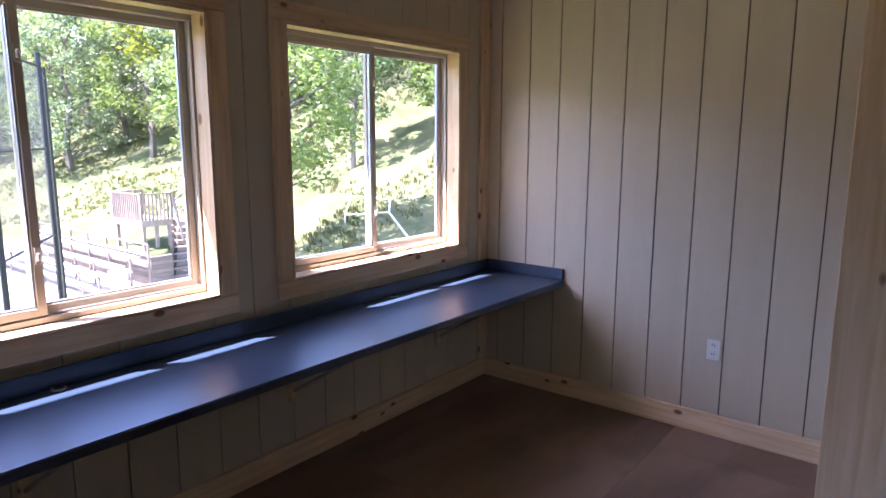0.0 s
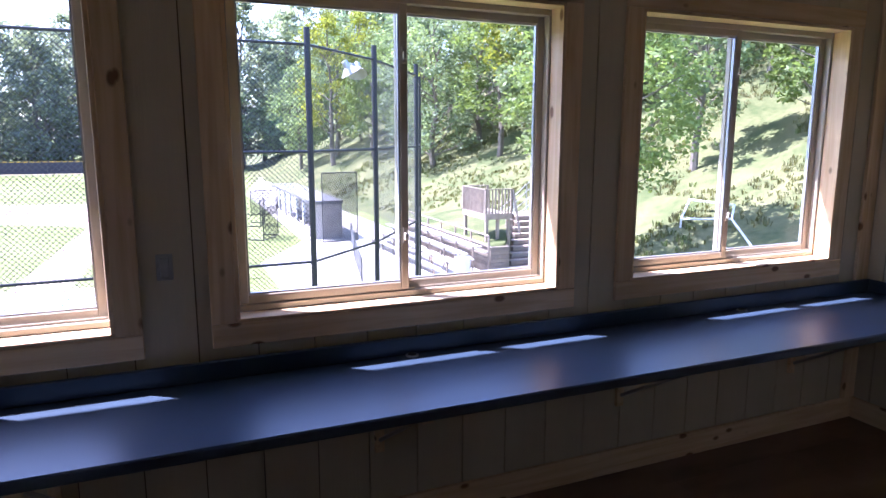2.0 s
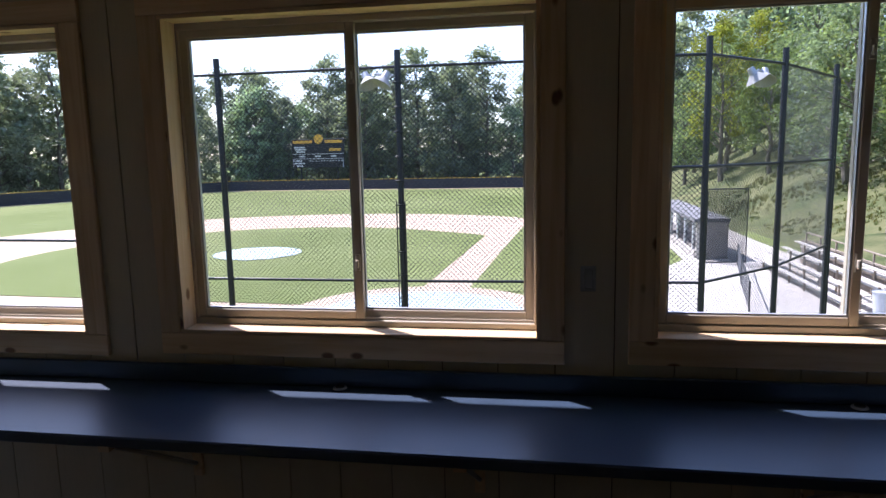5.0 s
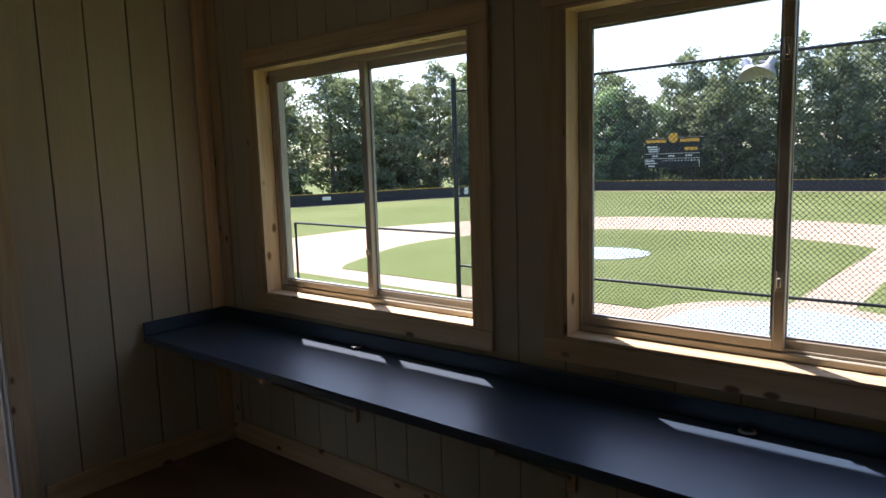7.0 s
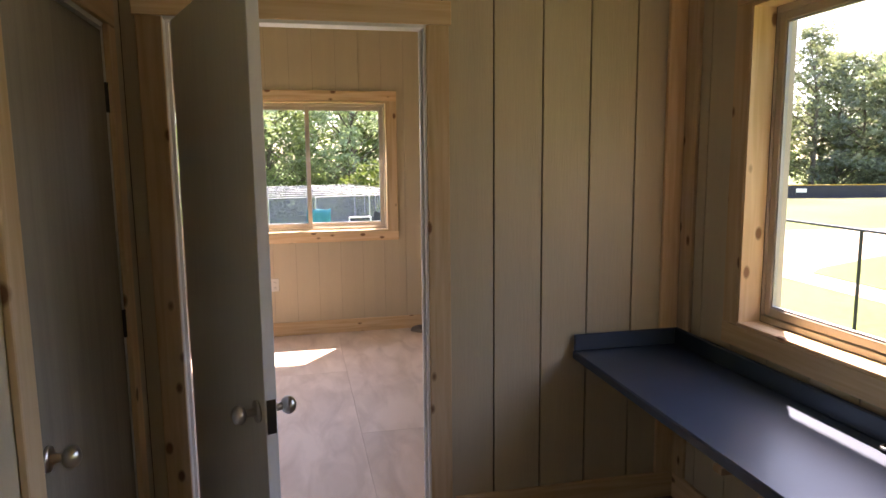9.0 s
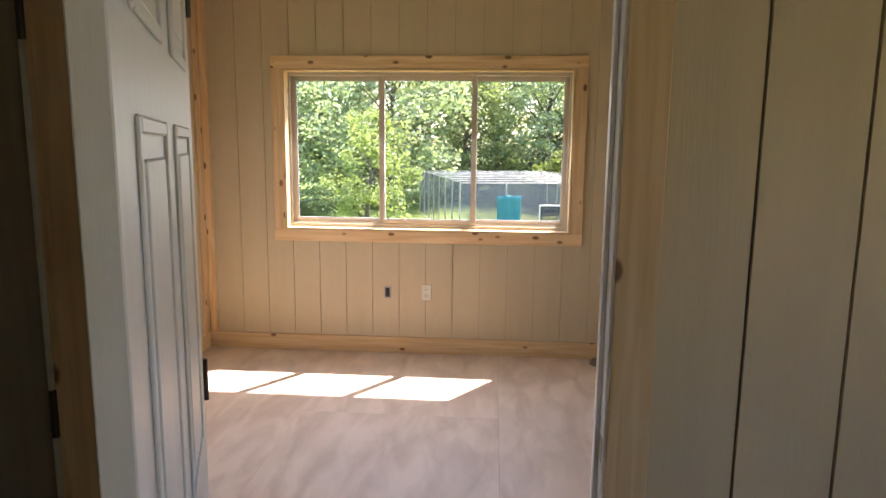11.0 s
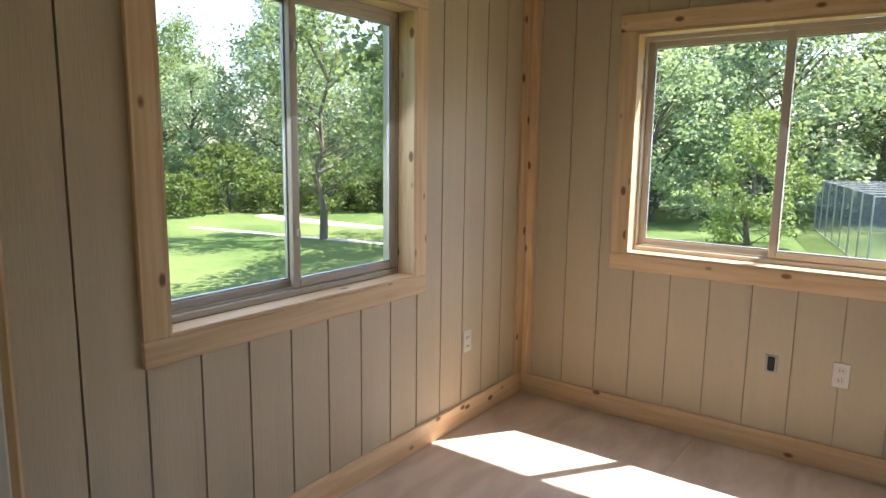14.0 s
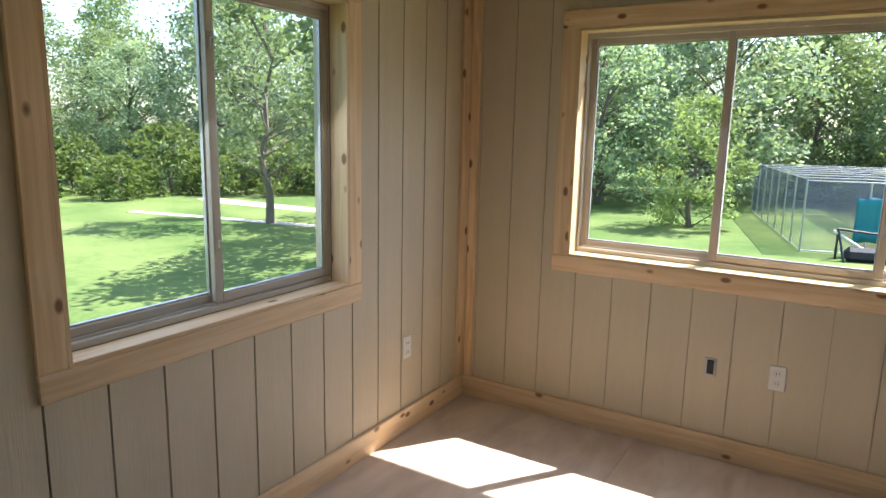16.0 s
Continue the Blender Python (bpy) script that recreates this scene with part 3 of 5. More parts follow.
part("casing", boxes((DOOR2[0] - 0.10, DOOR2[0] - 0.008, MID + 0.001, MID + 0.02, 0, DOOR2[2] + 0.012), bevel=0.003), PINE_Z, frame_2)
part("casing", boxes((DOOR2[0] - 0.10, DOOR2[1] + 0.10, MID + 0.001, MID + 0.02, DOOR2[2] + 0.014, DOOR2[2] + 0.11), bevel=0.003), PINE_X, frame_2)
part("jamb", boxes((DOOR2[1] + 0.002, DOOR2[1] + 0.024, MID - 0.158, MID + 0.0, 0, DOOR2[2] + 0.02), (DOOR2[0] - 0.024, DOOR2[0] - 0.002, MID - 0.158, MID + 0.0, 0, DOOR2[2] + 0.02), (DOOR2[0] - 0.001, DOOR2[1] + 0.001, MID - 0.158, MID + 0.0, DOOR2[2], DOOR2[2] + 0.02)), JAMB, frame_2, "white painted jamb")


# ---------------------------------------------------------------- counter
CT, CF = 0.787, 2.535


def settled(bm):
    """The counter sinks 10 mm and narrows 85 mm towards its left end."""
    for v in bm.verts:
        f = (RIGHT - v.co.x) / (RIGHT - LEFT)
        v.co.z -= 0.010 * f
        if v.co.y < FRONT - 0.2:
            v.co.y += 0.085 * f
    return bm


counter = thing("counter", "long navy laminate counter with splashback under the windows", "counter")
part("worktop", settled(boxes((LEFT + 0.022, RIGHT - 0.002, CF, FRONT - 0.002, CT - 0.040, CT), bevel=0.006)), LAMINATE, counter, "dark navy laminate worktop")
part("splashback", settled(boxes((LEFT + 0.022, RIGHT - 0.002, FRONT - 0.043, FRONT - 0.023, CT + 0.001, CT + 0.076), bevel=0.004)), LAMINATE, counter)
part("end_splash", settled(boxes((RIGHT - 0.022, RIGHT - 0.003, CF + 0.004, FRONT - 0.044, CT + 0.001, CT + 0.076), bevel=0.004)), LAMINATE, counter)
part("end_splash", settled(boxes((LEFT + 0.023, LEFT + 0.042, CF + 0.004, FRONT - 0.044, CT + 0.001, CT + 0.076), bevel=0.004)), LAMINATE, counter)
for x in (-2.1, -0.85, 0.35, 1.55, 2.8, 4.0):
    br = part("bracket", boxes((x - 0.02, x + 0.02, CF + 0.06, FRONT - 0.003, CT - 0.062, CT - 0.042), (x - 0.02, x + 0.02, FRONT - 0.022, FRONT - 0.003, 0.36, CT - 0.064)), PINE_Y, counter, "pine counter bracket")
    part("brace", rods(((x, CF + 0.12, CT - 0.07), (x, FRONT - 0.03, 0.42)), r=0.009), METAL, br, "thin metal brace")
for x in (-2.0, -0.19, 1.68, 3.52):
    g = thing("cable_grommet", "round grey cable grommet set in the counter", "grommet", "grommets")
    bm = bmesh.new()
    bmesh.ops.create_cone(bm, cap_ends=True, segments=24, radius1=0.028, radius2=0.026, depth=0.006, matrix=Matrix.Translation((x, 3.10, CT + 0.0035)))
    part("ring", bm, GREY_STEEL, g)
    bm = bmesh.new()
    bmesh.ops.create_cone(bm, cap_ends=True, segments=20, radius1=0.018, radius2=0.018, depth=0.003, matrix=Matrix.Translation((x, 3.10, CT + 0.008)))
    part("cap", bm, DARK_METAL, g)


# ---------------------------------------------------------------- outlets
def outlet(m, label, plate=True, dark=False):
    """A wall plate; local z up, local -y out of the wall."""
    o = thing("outlet", label, "outlet", "wall outlets", m)
    if plate:
        part("plate", boxes((-0.038, 0.038, -0.007, 0, -0.062, 0.062), bevel=0.003), PLATE, o)
        for z in (-0.026, 0.026):
            soc = part("socket", boxes((-0.017, 0.017, -0.009, -0.0068, z - 0.014, z + 0.014), bevel=0.002), PLATE, o)
            part("slot", boxes((-0.008, -0.005, -0.0096, -0.0088, z - 0.006, z + 0.006), (0.005, 0.008, -0.0096, -0.0088, z - 0.006, z + 0.006)), BLACK, soc)
    else:
        part("box", boxes((-0.028, 0.028, -0.004, 0.0, -0.048, 0.048), bevel=0.002), GREY_STEEL, o, "open metal device box")
        part("device", boxes((-0.016, 0.016, -0.014, -0.004, -0.036, 0.036), bevel=0.003), BLACK if dark else GREY_STEEL, o)
    return o


outlet(pose(RIGHT, 1.567, 0.515, 0, 0, -90), "ivory outlet plate on the end wall")
outlet(pose(FAR, 1.177, 0.494, 0, 0, 90), "ivory outlet plate below the wide window")
outlet(pose(FAR, 0.869, 0.488, 0, 0, 90), "open grey device box below the wide window", False, True)
outlet(pose(-6.13, BACK, 0.478, 0, 0, 180), "ivory outlet plate beside the corner board")
outlet(pose(0.76, FRONT, 1.22, 0, 0, 0), "open grey device box between two windows", False)
# floor vent and loose wire in the corner
VENT_METAL = mat("brown_grey_duct_metal", (0.17, 0.14, 0.115), rough=0.5, vary=0.2)
vent = thing("floor_vent", "dark oval metal duct cover lying in the corner", "vent")
bm = bmesh.new()
bmesh.ops.create_cone(bm, cap_ends=True, segments=32, radius1=0.18, radius2=0.165, depth=0.025, matrix=Matrix.Translation((-6.63, 2.62, 0.014)) @ Matrix.Diagonal((0.7, 1, 1, 1)))
part("cover", bm, VENT_METAL, vent)
for k in range(-2, 3):
    part("louvre", boxes((-6.70, -6.56, 2.615 + k * 0.045, 2.63 + k * 0.045, 0.027, 0.034)), DARK_METAL, vent)
cu = bpy.data.curves.new("loose_wire", "CURVE")
cu.dimensions, cu.bevel_depth = "3D", 0.004
sp = cu.splines.new("BEZIER")
sp.bezier_points.add(2)
for p, c in zip(sp.bezier_points, ((-6.75, 2.93, 0.02), (-6.70, 2.97, 0.25), (-6.765, 3.06, 0.52))):
    p.co, p.handle_left_type, p.handle_right_type = c, "AUTO", "AUTO"
cu.materials.append(PINE_Z)
tagged(new("loose_wire", cu), "thin loose wire hanging in the corner", "wire")


# ---------------------------------------------------------------- the ground
G = -4.7


def ease(a, b, v):
    """Smooth step from 0 at a to 1 at b."""
    f = min(1.0, max(0.0, (v - a) / (b - a)))
    return f * f * (3 - 2 * f)


def hill_foot(y):
    foot = 16.2 + max(0.0, (18 - y)) * 0.12 + ease(22, 27, y) * 1.0 - ease(29, 34, y) * 1.8 + ease(40, 50, y) * 0.8
    return foot + 2.0 * math.sin(y * 0.05) * ease(38, 44, y)


def ground_z(x, y):
    d = x - hill_foot(y)
    z = G
    if d > 0:
        s = d * 0.52
        z += s * s / (s + 1.2) if s < 22 else 21.0
        z += 0.35 * noise.noise((x * 0.25, y * 0.25, 0)) * min(1, d / 4)
    return z


def spread(lo, hi, n, k):
    t = np.linspace(-1, 1, n)
    u = np.sinh(t * k) / math.sinh(k)
    return np.where(u < 0, -u * lo, u * hi)


gx, gy = spread(-1500, 1500, 181, 5.2), spread(-1500, 1500, 181, 5.2)
verts = [(x, y, ground_z(x, y)) for y in gy for x in gx]
n = len(gx)
faces = [(j * n + i, j * n + i + 1, (j + 1) * n + i + 1, (j + 1) * n + i) for j in range(n - 1) for i in range(n - 1)]
me = bpy.data.meshes.new("ground")
me.from_pydata(verts, [], faces)
me.materials.append(GRASS)
me.materials.append(HILL)
me.materials.append(LAWN)
for p in me.polygons:
    c = p.center
    p.material_index = 1 if c.x > hill_foot(c.y) - 1.5 else (2 if c.y < 2 else 0)
    p.use_smooth = True
tagged(new("ground", me), "grassy ground with a steep hillside", "ground", "", "structure")


def sheet(name, points, z, material, label, category, th=0.015):
    """A thin ground cover laid on the level field."""
    bm = bmesh.new()
    vs = [bm.verts.new((x, y, G + z)) for x, y in points]
    f = bm.faces.new(vs)
    if f.normal.z < 0:
        f.normal_flip()
    ex = bmesh.ops.extrude_face_region(bm, geom=[f])
    bmesh.ops.translate(bm, verts=[v for v in ex["geom"] if isinstance(v, bmesh.types.BMVert)], vec=(0, 0, -th))
    bmesh.ops.recalc_face_normals(bm, faces=bm.faces)
    return solid(name, bm, material, label, category, "structure")


HOME = Vector((-4.6, 26.0))
U1, U3 = Vector((0.055, 0.998)), Vector((-0.998, 0.055))


def fld(a, b):
    p = HOME + U1 * a + U3 * b
    return (p.x, p.y)


def ring(c, r, n=40, jag=0.0):
    return [(c[0] + r * (1 + jag * noise.noise((k * 0.7, c[0], 0))) * math.cos(k * math.tau / n), c[1] + r * (1 + jag * noise.noise((k * 0.7, c[0], 0))) * math.sin(k * math.tau / n)) for k in range(n)]


mound = fld(15.2, 15.1)
# skinned infield: arc about the mound, closed along the lines
arc = []
for k in range(41):
    ang = math.radians(-48 + k * (186 / 40))
    arc.append(fld(15.2 + 30.0 * math.cos(ang), 15.1 + 30.0 * math.sin(ang)))
sheet("infield_dirt", [fld(-0.5, -1.15), fld(39, -1.15)] + [p for p in arc if (Vector(p) - HOME).dot(U1) > -1.15 and (Vector(p) - HOME).dot(U3) > -1.15] + [fld(-1.15, 39), fld(-1.15, -0.5)], 0.02, DIRT, "pale raked dirt of a baseball infield", "infield")
sheet("infield_grass", [fld(1.15, 1.15), fld(26.0, 1.15), fld(27.2, 2.6)] + [fld(15.2 + 16.4 * math.cos(math.radians(a)), 15.1 + 16.4 * math.sin(math.radians(a))) for a in range(-30, 121, 10)] + [fld(2.6, 27.2), fld(1.15, 26.0)], 0.05, GRASS, "mown grass square inside the infield", "infield")
sheet("home_dirt", ring(HOME, 5.6, 40), 0.07, DIRT, "round dirt area at home plate", "infield")
sheet("foul_grass", [fld(5.0, -1.15), fld(27, -1.15), fld(29, -2.6), fld(45, -4.0), fld(45, -8.9), fld(5.0, -8.9)], 0.04, GRASS, "mown grass outside the foul line", "grass")


def tarp(name, c, r, label):
    bm = bmesh.new()
    n1, n2 = 40, 8
    rows = []
    for j in range(n2 + 1):
        rr = r * j / n2
        rows.append([bm.verts.new((c[0] + rr * math.cos(k * math.tau / n1) * (1 + 0.04 * noise.noise((k * 0.9, j, 1))), c[1] + rr * math.sin(k * math.tau / n1) * (1 + 0.04 * noise.noise((k * 0.9, j, 4))), G + 0.10 + 0.12 * (1 - j / n2) + 0.04 * noise.noise((k * 0.6, j * 0.8, 9)))) for k in range(n1)] if j else None)
    top = bm.verts.new((c[0], c[1], G + 0.24))
    for k in range(n1):
        bm.faces.new((top, rows[1][k], rows[1][(k + 1) % n1]))
        for j in range(1, n2):
            bm.faces.new((rows[j][k], rows[j + 1][k], rows[j + 1][(k + 1) % n1], rows[j][(k + 1) % n1]))
    return smooth(solid(name, bm, TARP, label, "tarp"))


tarp("tarp", HOME, 4.3, "pale blue tarp spread over home plate")
tarp("tarp", mound, 2.9, "pale tarp spread over the pitcher's mound")
sheet("pavement", [(5.0, 20), (5.0, 34), (8.4, 40.4), (9.0, 75), (14.6, 105), (17.2, 105), (14.6, 70), (15.2, 27), (15.5, 20)], 0.03, CONCRETE, "sunlit concrete apron beside the field", "pavement")

# outfield fence: navy boards with a yellow cap
line = [(-105, 36), (-95, 54), (-87, 70), (-81, 92), (-74, 108), (-64, 127), (-45, 128.5), (-20, 127), (2, 127), (14, 127)]
fence = thing("outfield_fence", "long navy outfield fence with a yellow top", "fence")
for k in range(len(line) - 1):
    a, b = Vector(line[k]), Vector(line[k + 1])
    m = max(1, int((b - a).length / 3))
    for j in range(m):
        p, q = a.lerp(b, j / m), a.lerp(b, (j + 1) / m)
        d = (q - p).normalized()
        mm = Matrix.Translation((p.x, p.y, G)) @ Matrix.Rotation(math.atan2(d.y, d.x), 4, "Z")
        w = (q - p).length
        part("board", box(bmesh.new(), 0.01, w - 0.01, -0.04, 0.04, 0.05, 1.95, m=mm), FENCE_NAVY, fence)
        part("cap", box(bmesh.new(), 0, w, -0.06, 0.06, 1.955, 2.07, m=mm), YELLOW, fence, "yellow fence cap")
sheet("warning_track", [(x * 0.985 - 0.5, y * 0.985) for x, y in line] + [(x * 1.0, y * 1.0) for x, y in reversed(line)], 0.02, DIRT, "dirt warning track along the outfield fence", "track")
# small white markers on the fence
for x, y, turn, w, h in ((-85.5, 75.5, 68, 1.5, 0.6), (-77.0, 101.0, 66, 0.9, 1.3), (-76.2, 102.8, 66, 0.9, 1.3), (-75.4, 104.6, 66, 0.9, 1.3), (-0.3, 126.8, 0, 1.4, 0.6)):
    s = thing("distance_sign", "small white marker on the navy fence", "sign", "fence signs", pose(x, y, G + 1.2, 0, 0, turn))
    part("plate", boxes((-w / 2, w / 2, -0.16, -0.06, -h / 2, h / 2), bevel=0.01), PALE_BAR, s)

# scoreboard
board_ = thing("scoreboard", "black scoreboard with orange header behind the outfield", "scoreboard")
SX, SY, SZ = -40, 112, -1.4
part("panel", boxes((SX - 5, SX + 5, SY, SY + 0.35, SZ, SZ + 4.2), bevel=0.05), BOARD, board_, "black scoreboard face")
hdr = part("header", boxes((SX - 5, SX + 5, SY, SY + 0.3, SZ + 4.22, SZ + 5.2), bevel=0.04), BOARD, board_)
bm = bmesh.new()
rod(bm, (SX + 0.2, SY - 0.06, SZ + 5.2), (SX + 0.2, SY + 0.3, SZ + 5.2), 0.85, 24)
part("crest", bm, ORANGE, board_, "round orange crest")
def score_bar(x0, x1, z0, z1, m, y=0.05):
    part("bar", boxes((SX + x0, SX + x1, SY - y, SY, SZ + z0, SZ + z1)), m, board_)


for x0, x1 in ((-4.7, -1.0), (1.4, 4.7)):
    score_bar(x0, x1, 4.45, 4.95, ORANGE)
score_bar(2.2, 4.4, 3.0, 3.5, ORANGE)
for x0, x1, z in ((-4.5, -2.5, 3.6), (-4.3, -2.2, 3.2), (-4.1, -2.4, 2.8), (-4.6, -3.1, 1.15), (-4.6, -2.6, 0.7), (-4.2, -3.0, 0.22)):
    score_bar(x0, x1, z, z + 0.24, PALE_BAR)
for k in np.arange(3.0, 9.2, 0.55):
    score_bar(k - 4.6, k - 4.44, 1.15, 1.35, PALE_BAR)
for x in np.arange(-3.6, 4, 3.0):
    score_bar(x, x + 1.1, 1.95, 2.2, PALE_BAR)
for x0, x1, z0, z1 in ((-4.8, 4.8, 2.45, 2.53), (-4.8, 4.8, 1.6, 1.68), (-4.8, -4.72, 0.1, 1.59), (4.72, 4.8, 0.1, 1.59)):
    part("stripe", boxes((SX + x0, SX + x1, SY - 0.04, SY, SZ + z0, SZ + z1)), PALE_BAR, board_)
for x in (SX - 3.5, SX + 3.5):
    part("post", rods(((x, SY + 0.5, G - 0.6), (x, SY + 0.5, SZ + 4.6)), r=0.15), STEEL_BLACK, board_)
board_.matrix_basis = Matrix.Translation((-46.7, 132.0, -0.30)) @ Matrix.Scale(1.13, 4) @ Matrix.Translation((-SX, -SY, -SZ))
# foul pole
solid("foul_pole", rods(((1.8, 127.6, G), (1.8, 127.6, G + 8.6)), r=0.09), YELLOW, "yellow foul pole at the outfield corner", "pole")


# ---------------------------------------------------------------- backstop
def wire_panel(p, q, z0, z1, step=0.085, r=0.0040):
    """Diagonal wires of chain link between two posts."""
    p, q = Vector(p), Vector(q)
    w, h = (q - p).length, z1 - z0
    d = (q - p).normalized()
    nrm = Vector((-d.y, d.x, 0))
    vs, fs = [], []
    for sgn in (1, -1):
        for c in np.arange(-h, w, step):
            u0, v0, u1, v1 = c, 0.0, c + h, h
            if u0 < 0:
                v0, u0 = -u0, 0.0
            if u1 > w:
                v1, u1 = h - (u1 - w), w
            if u1 - u0 < 0.02:
                continue
            if sgn < 0:
                u0, u1 = w - u0, w - u1
            a = Vector((p.x + d.x * u0, p.y + d.y * u0, z0 + v0))
            b = Vector((p.x + d.x * u1, p.y + d.y * u1, z0 + v1))
            s = Vector((d.x * 0.7 * sgn, d.y * 0.7 * sgn, -0.7))
            i = len(vs)
            for e in (a, b):
                vs += [e + s * r + nrm * 0.002 * sgn, e - s * r + nrm * 0.002 * sgn, e + nrm * (r + 0.002 * sgn)]
            fs += [(i, i + 1, i + 4, i + 3), (i + 1, i + 2, i + 5, i + 4), (i + 2, i, i + 3, i + 5)]
    me = bpy.data.meshes.new("wire_mesh")
    me.from_pydata([tuple(v) for v in vs], [], fs)
    me.materials.append(WIRE)
    return me


backstop = thing("backstop_fence", "tall black chain-link backstop fence", "fence")
BP = [(-8.36, 12.15), (-5.29, 12.05), (-1.95, 12.0), (1.05, 12.05), (3.15, 12.1), (4.85, 13.8), (6.85, 16.7), (8.2, 20.0)]
BT = 3.20
for x, y in BP:
    part("post", rods(((x, y, G), (x, y, BT + 0.28)), r=0.055, seg=12), STEEL_BLACK, backstop)
for k in range(len(BP) - 1):
    (x0, y0), (x1, y1) = BP[k], BP[k + 1]
    for z in (BT, 1.41, -0.53, G + 0.1):
        if k < 3 and z == 1.41:
            continue
        part("rail", rods(((x0, y0, z), (x1, y1, z)), r=0.026), STEEL_BLACK, backstop)
    ob = new("wire_mesh", wire_panel((x0, y0, 0), (x1, y1, 0), G + 0.1, BT))
    ob.parent = backstop
    tagged(ob, "black chain-link wire")
# tie bands up the tall post
for z in np.arange(-4.2, 3.0, 0.42):
    part("tie_band", rods(((-1.95 - 0.075, 11.95, z), (-1.95 + 0.075, 11.95, z)), r=0.016, seg=6), STEEL_BLACK, backstop)
part("brace_bar", rods(((-1.95 - 0.075, 11.95, -4.6), (-1.95 - 0.075, 11.95, 0.9)), ((-1.95 + 0.075, 11.95, -4.6), (-1.95 + 0.075, 11.95, 0.9)), r=0.012, seg=6), STEEL_BLACK, backstop)
# low side fence
side_fence = thing("side_fence", "black pipe fence beside the infield", "fence")
SP = [(-8.45, 12.35), (-11.5, 12.5), (-14.6, 12.7)]
part("rail", rods(*[((a[0], a[1], 0.15), (b[0], b[1], 0.15)) for a, b in zip(SP, SP[1:])], r=0.03), STEEL_BLACK, side_fence)
for x, y in SP[1:]:
    part("post", rods(((x, y, G), (x, y, 0.17)), r=0.035), STEEL_BLACK, side_fence)


def floodlight(x, y, z, yaw):
    """Two shallow hoods on a short arm, tilted down and apart."""
    f = thing("floodlight", "grey twin floodlight fixed to a fence post", "floodlight", "floodlights", pose(x, y, z, 0, 0, yaw))
    part("arm", rods(((0, 0, 0.02), (-0.30, 0.0, 0.06)), r=0.02), GREY_STEEL, f)
    for sg in (-1, 1):
        m = Matrix.Translation((-0.30 + sg * 0.13, -0.05, -0.07)) @ Matrix.Rotation(radians(26 * sg), 4, "Y") @ Matrix.Rotation(radians(-18), 4, "X")
        bm = bmesh.new()
        bmesh.ops.create_cone(bm, cap_ends=False, segments=18, radius1=0.19, radius2=0.07, depth=0.13, matrix=m)
        part("lamp_hood", bm, HOOD, f, "grey shallow lamp hood")
        bm = bmesh.new()
        bmesh.ops.create_cone(bm, cap_ends=True, segments=14, radius1=0.075, radius2=0.055, depth=0.12, matrix=m @ Matrix.Translation((0, 0, 0.12)))
        part("lamp_housing", bm, GREY_STEEL, f, "grey lamp housing")
    return f


floodlight(-2.00, 11.9, 3.02, 0)
floodlight(4.35, 13.1, 2.95, 40)

# ---------------------------------------------------------------- bleachers, can, stairs, deck
bl = thing("bleachers", "aluminium bench bleachers on concrete", "bleachers")
for row in range(4):
    x, z = 11.75 + row * 0.66, G + 0.45 + row * 0.30
    part("bench", boxes((x, x + 0.28, 27.2, 38.5, z, z + 0.05), bevel=0.01), ALU, bl, "pale aluminium bench plank")
    part("footboard", boxes((x + 0.31, x + 0.58, 27.2, 38.5, z - 0.28, z - 0.23), bevel=0.01), ALU, bl)
    for y in np.arange(27.8, 38.5, 1.9):
        part("leg", boxes((x + 0.1, x + 0.18, y, y + 0.06, G, z - 0.001), bevel=0.005), DECKWOOD, bl)
part("back_rail", rods(((14.36, 27.2, G + 1.86), (14.36, 38.5, G + 1.86)), ((14.36, 27.2, G + 1.42), (14.36, 38.5, G + 1.42)), r=0.04), DECKWOOD, bl)
for y in np.arange(27.2, 38.6, 1.88):
    part("rail_post", boxes((14.32, 14.40, y - 0.03, y + 0.03, G, G + 1.86)), DECKWOOD, bl)

can = thing("trash_can", "grey plastic trash can beside the bleachers", "trash can")
bm = bmesh.new()
bmesh.ops.create_cone(bm, cap_ends=True, segments=28, radius1=0.29, radius2=0.36, depth=0.98, matrix=Matrix.Translation((12.93, 26.9, G + 0.50)))
part("barrel", bm, CAN, can)
bm = bmesh.new()
bmesh.ops.create_cone(bm, cap_ends=False, segments=28, radius1=0.385, radius2=0.385, depth=0.06, matrix=Matrix.Translation((12.93, 26.9, G + 1.00)))
part("rim", bm, CAN, can)

stair = thing("timber_stairs", "grey timber stairs climbing the hillside", "stairs")
RISE, RUN, SKEW = 0.233, 0.54, 0.345
for k in range(9):
    x, y, z = 15.5 + SKEW * k, 27.2 + RUN * k, G + RISE * (k + 1)
    part("riser", boxes((x, x + 2.2, y, y + 0.17, z - 0.19, z), bevel=0.012), TIMBER, stair, "grey timber step")
    part("tread", boxes((x, x + 2.2, y + 0.171, y + RUN + 0.16, z - 0.2, z - 0.015)), DIRT, stair)
    part("stair_base", boxes((x + 0.01, x + 2.19, y + 0.05, y + RUN, G - 0.3, z - 0.201)), TIMBER, stair)
part("landing", boxes((18.5, 20.9, 32.07, 33.6, G - 0.3, G + RISE * 9 - 0.02)), CONCRETE, stair, "concrete landing")
wall_t = thing("timber_retaining_wall", "low retaining wall of grey timbers", "retaining wall")
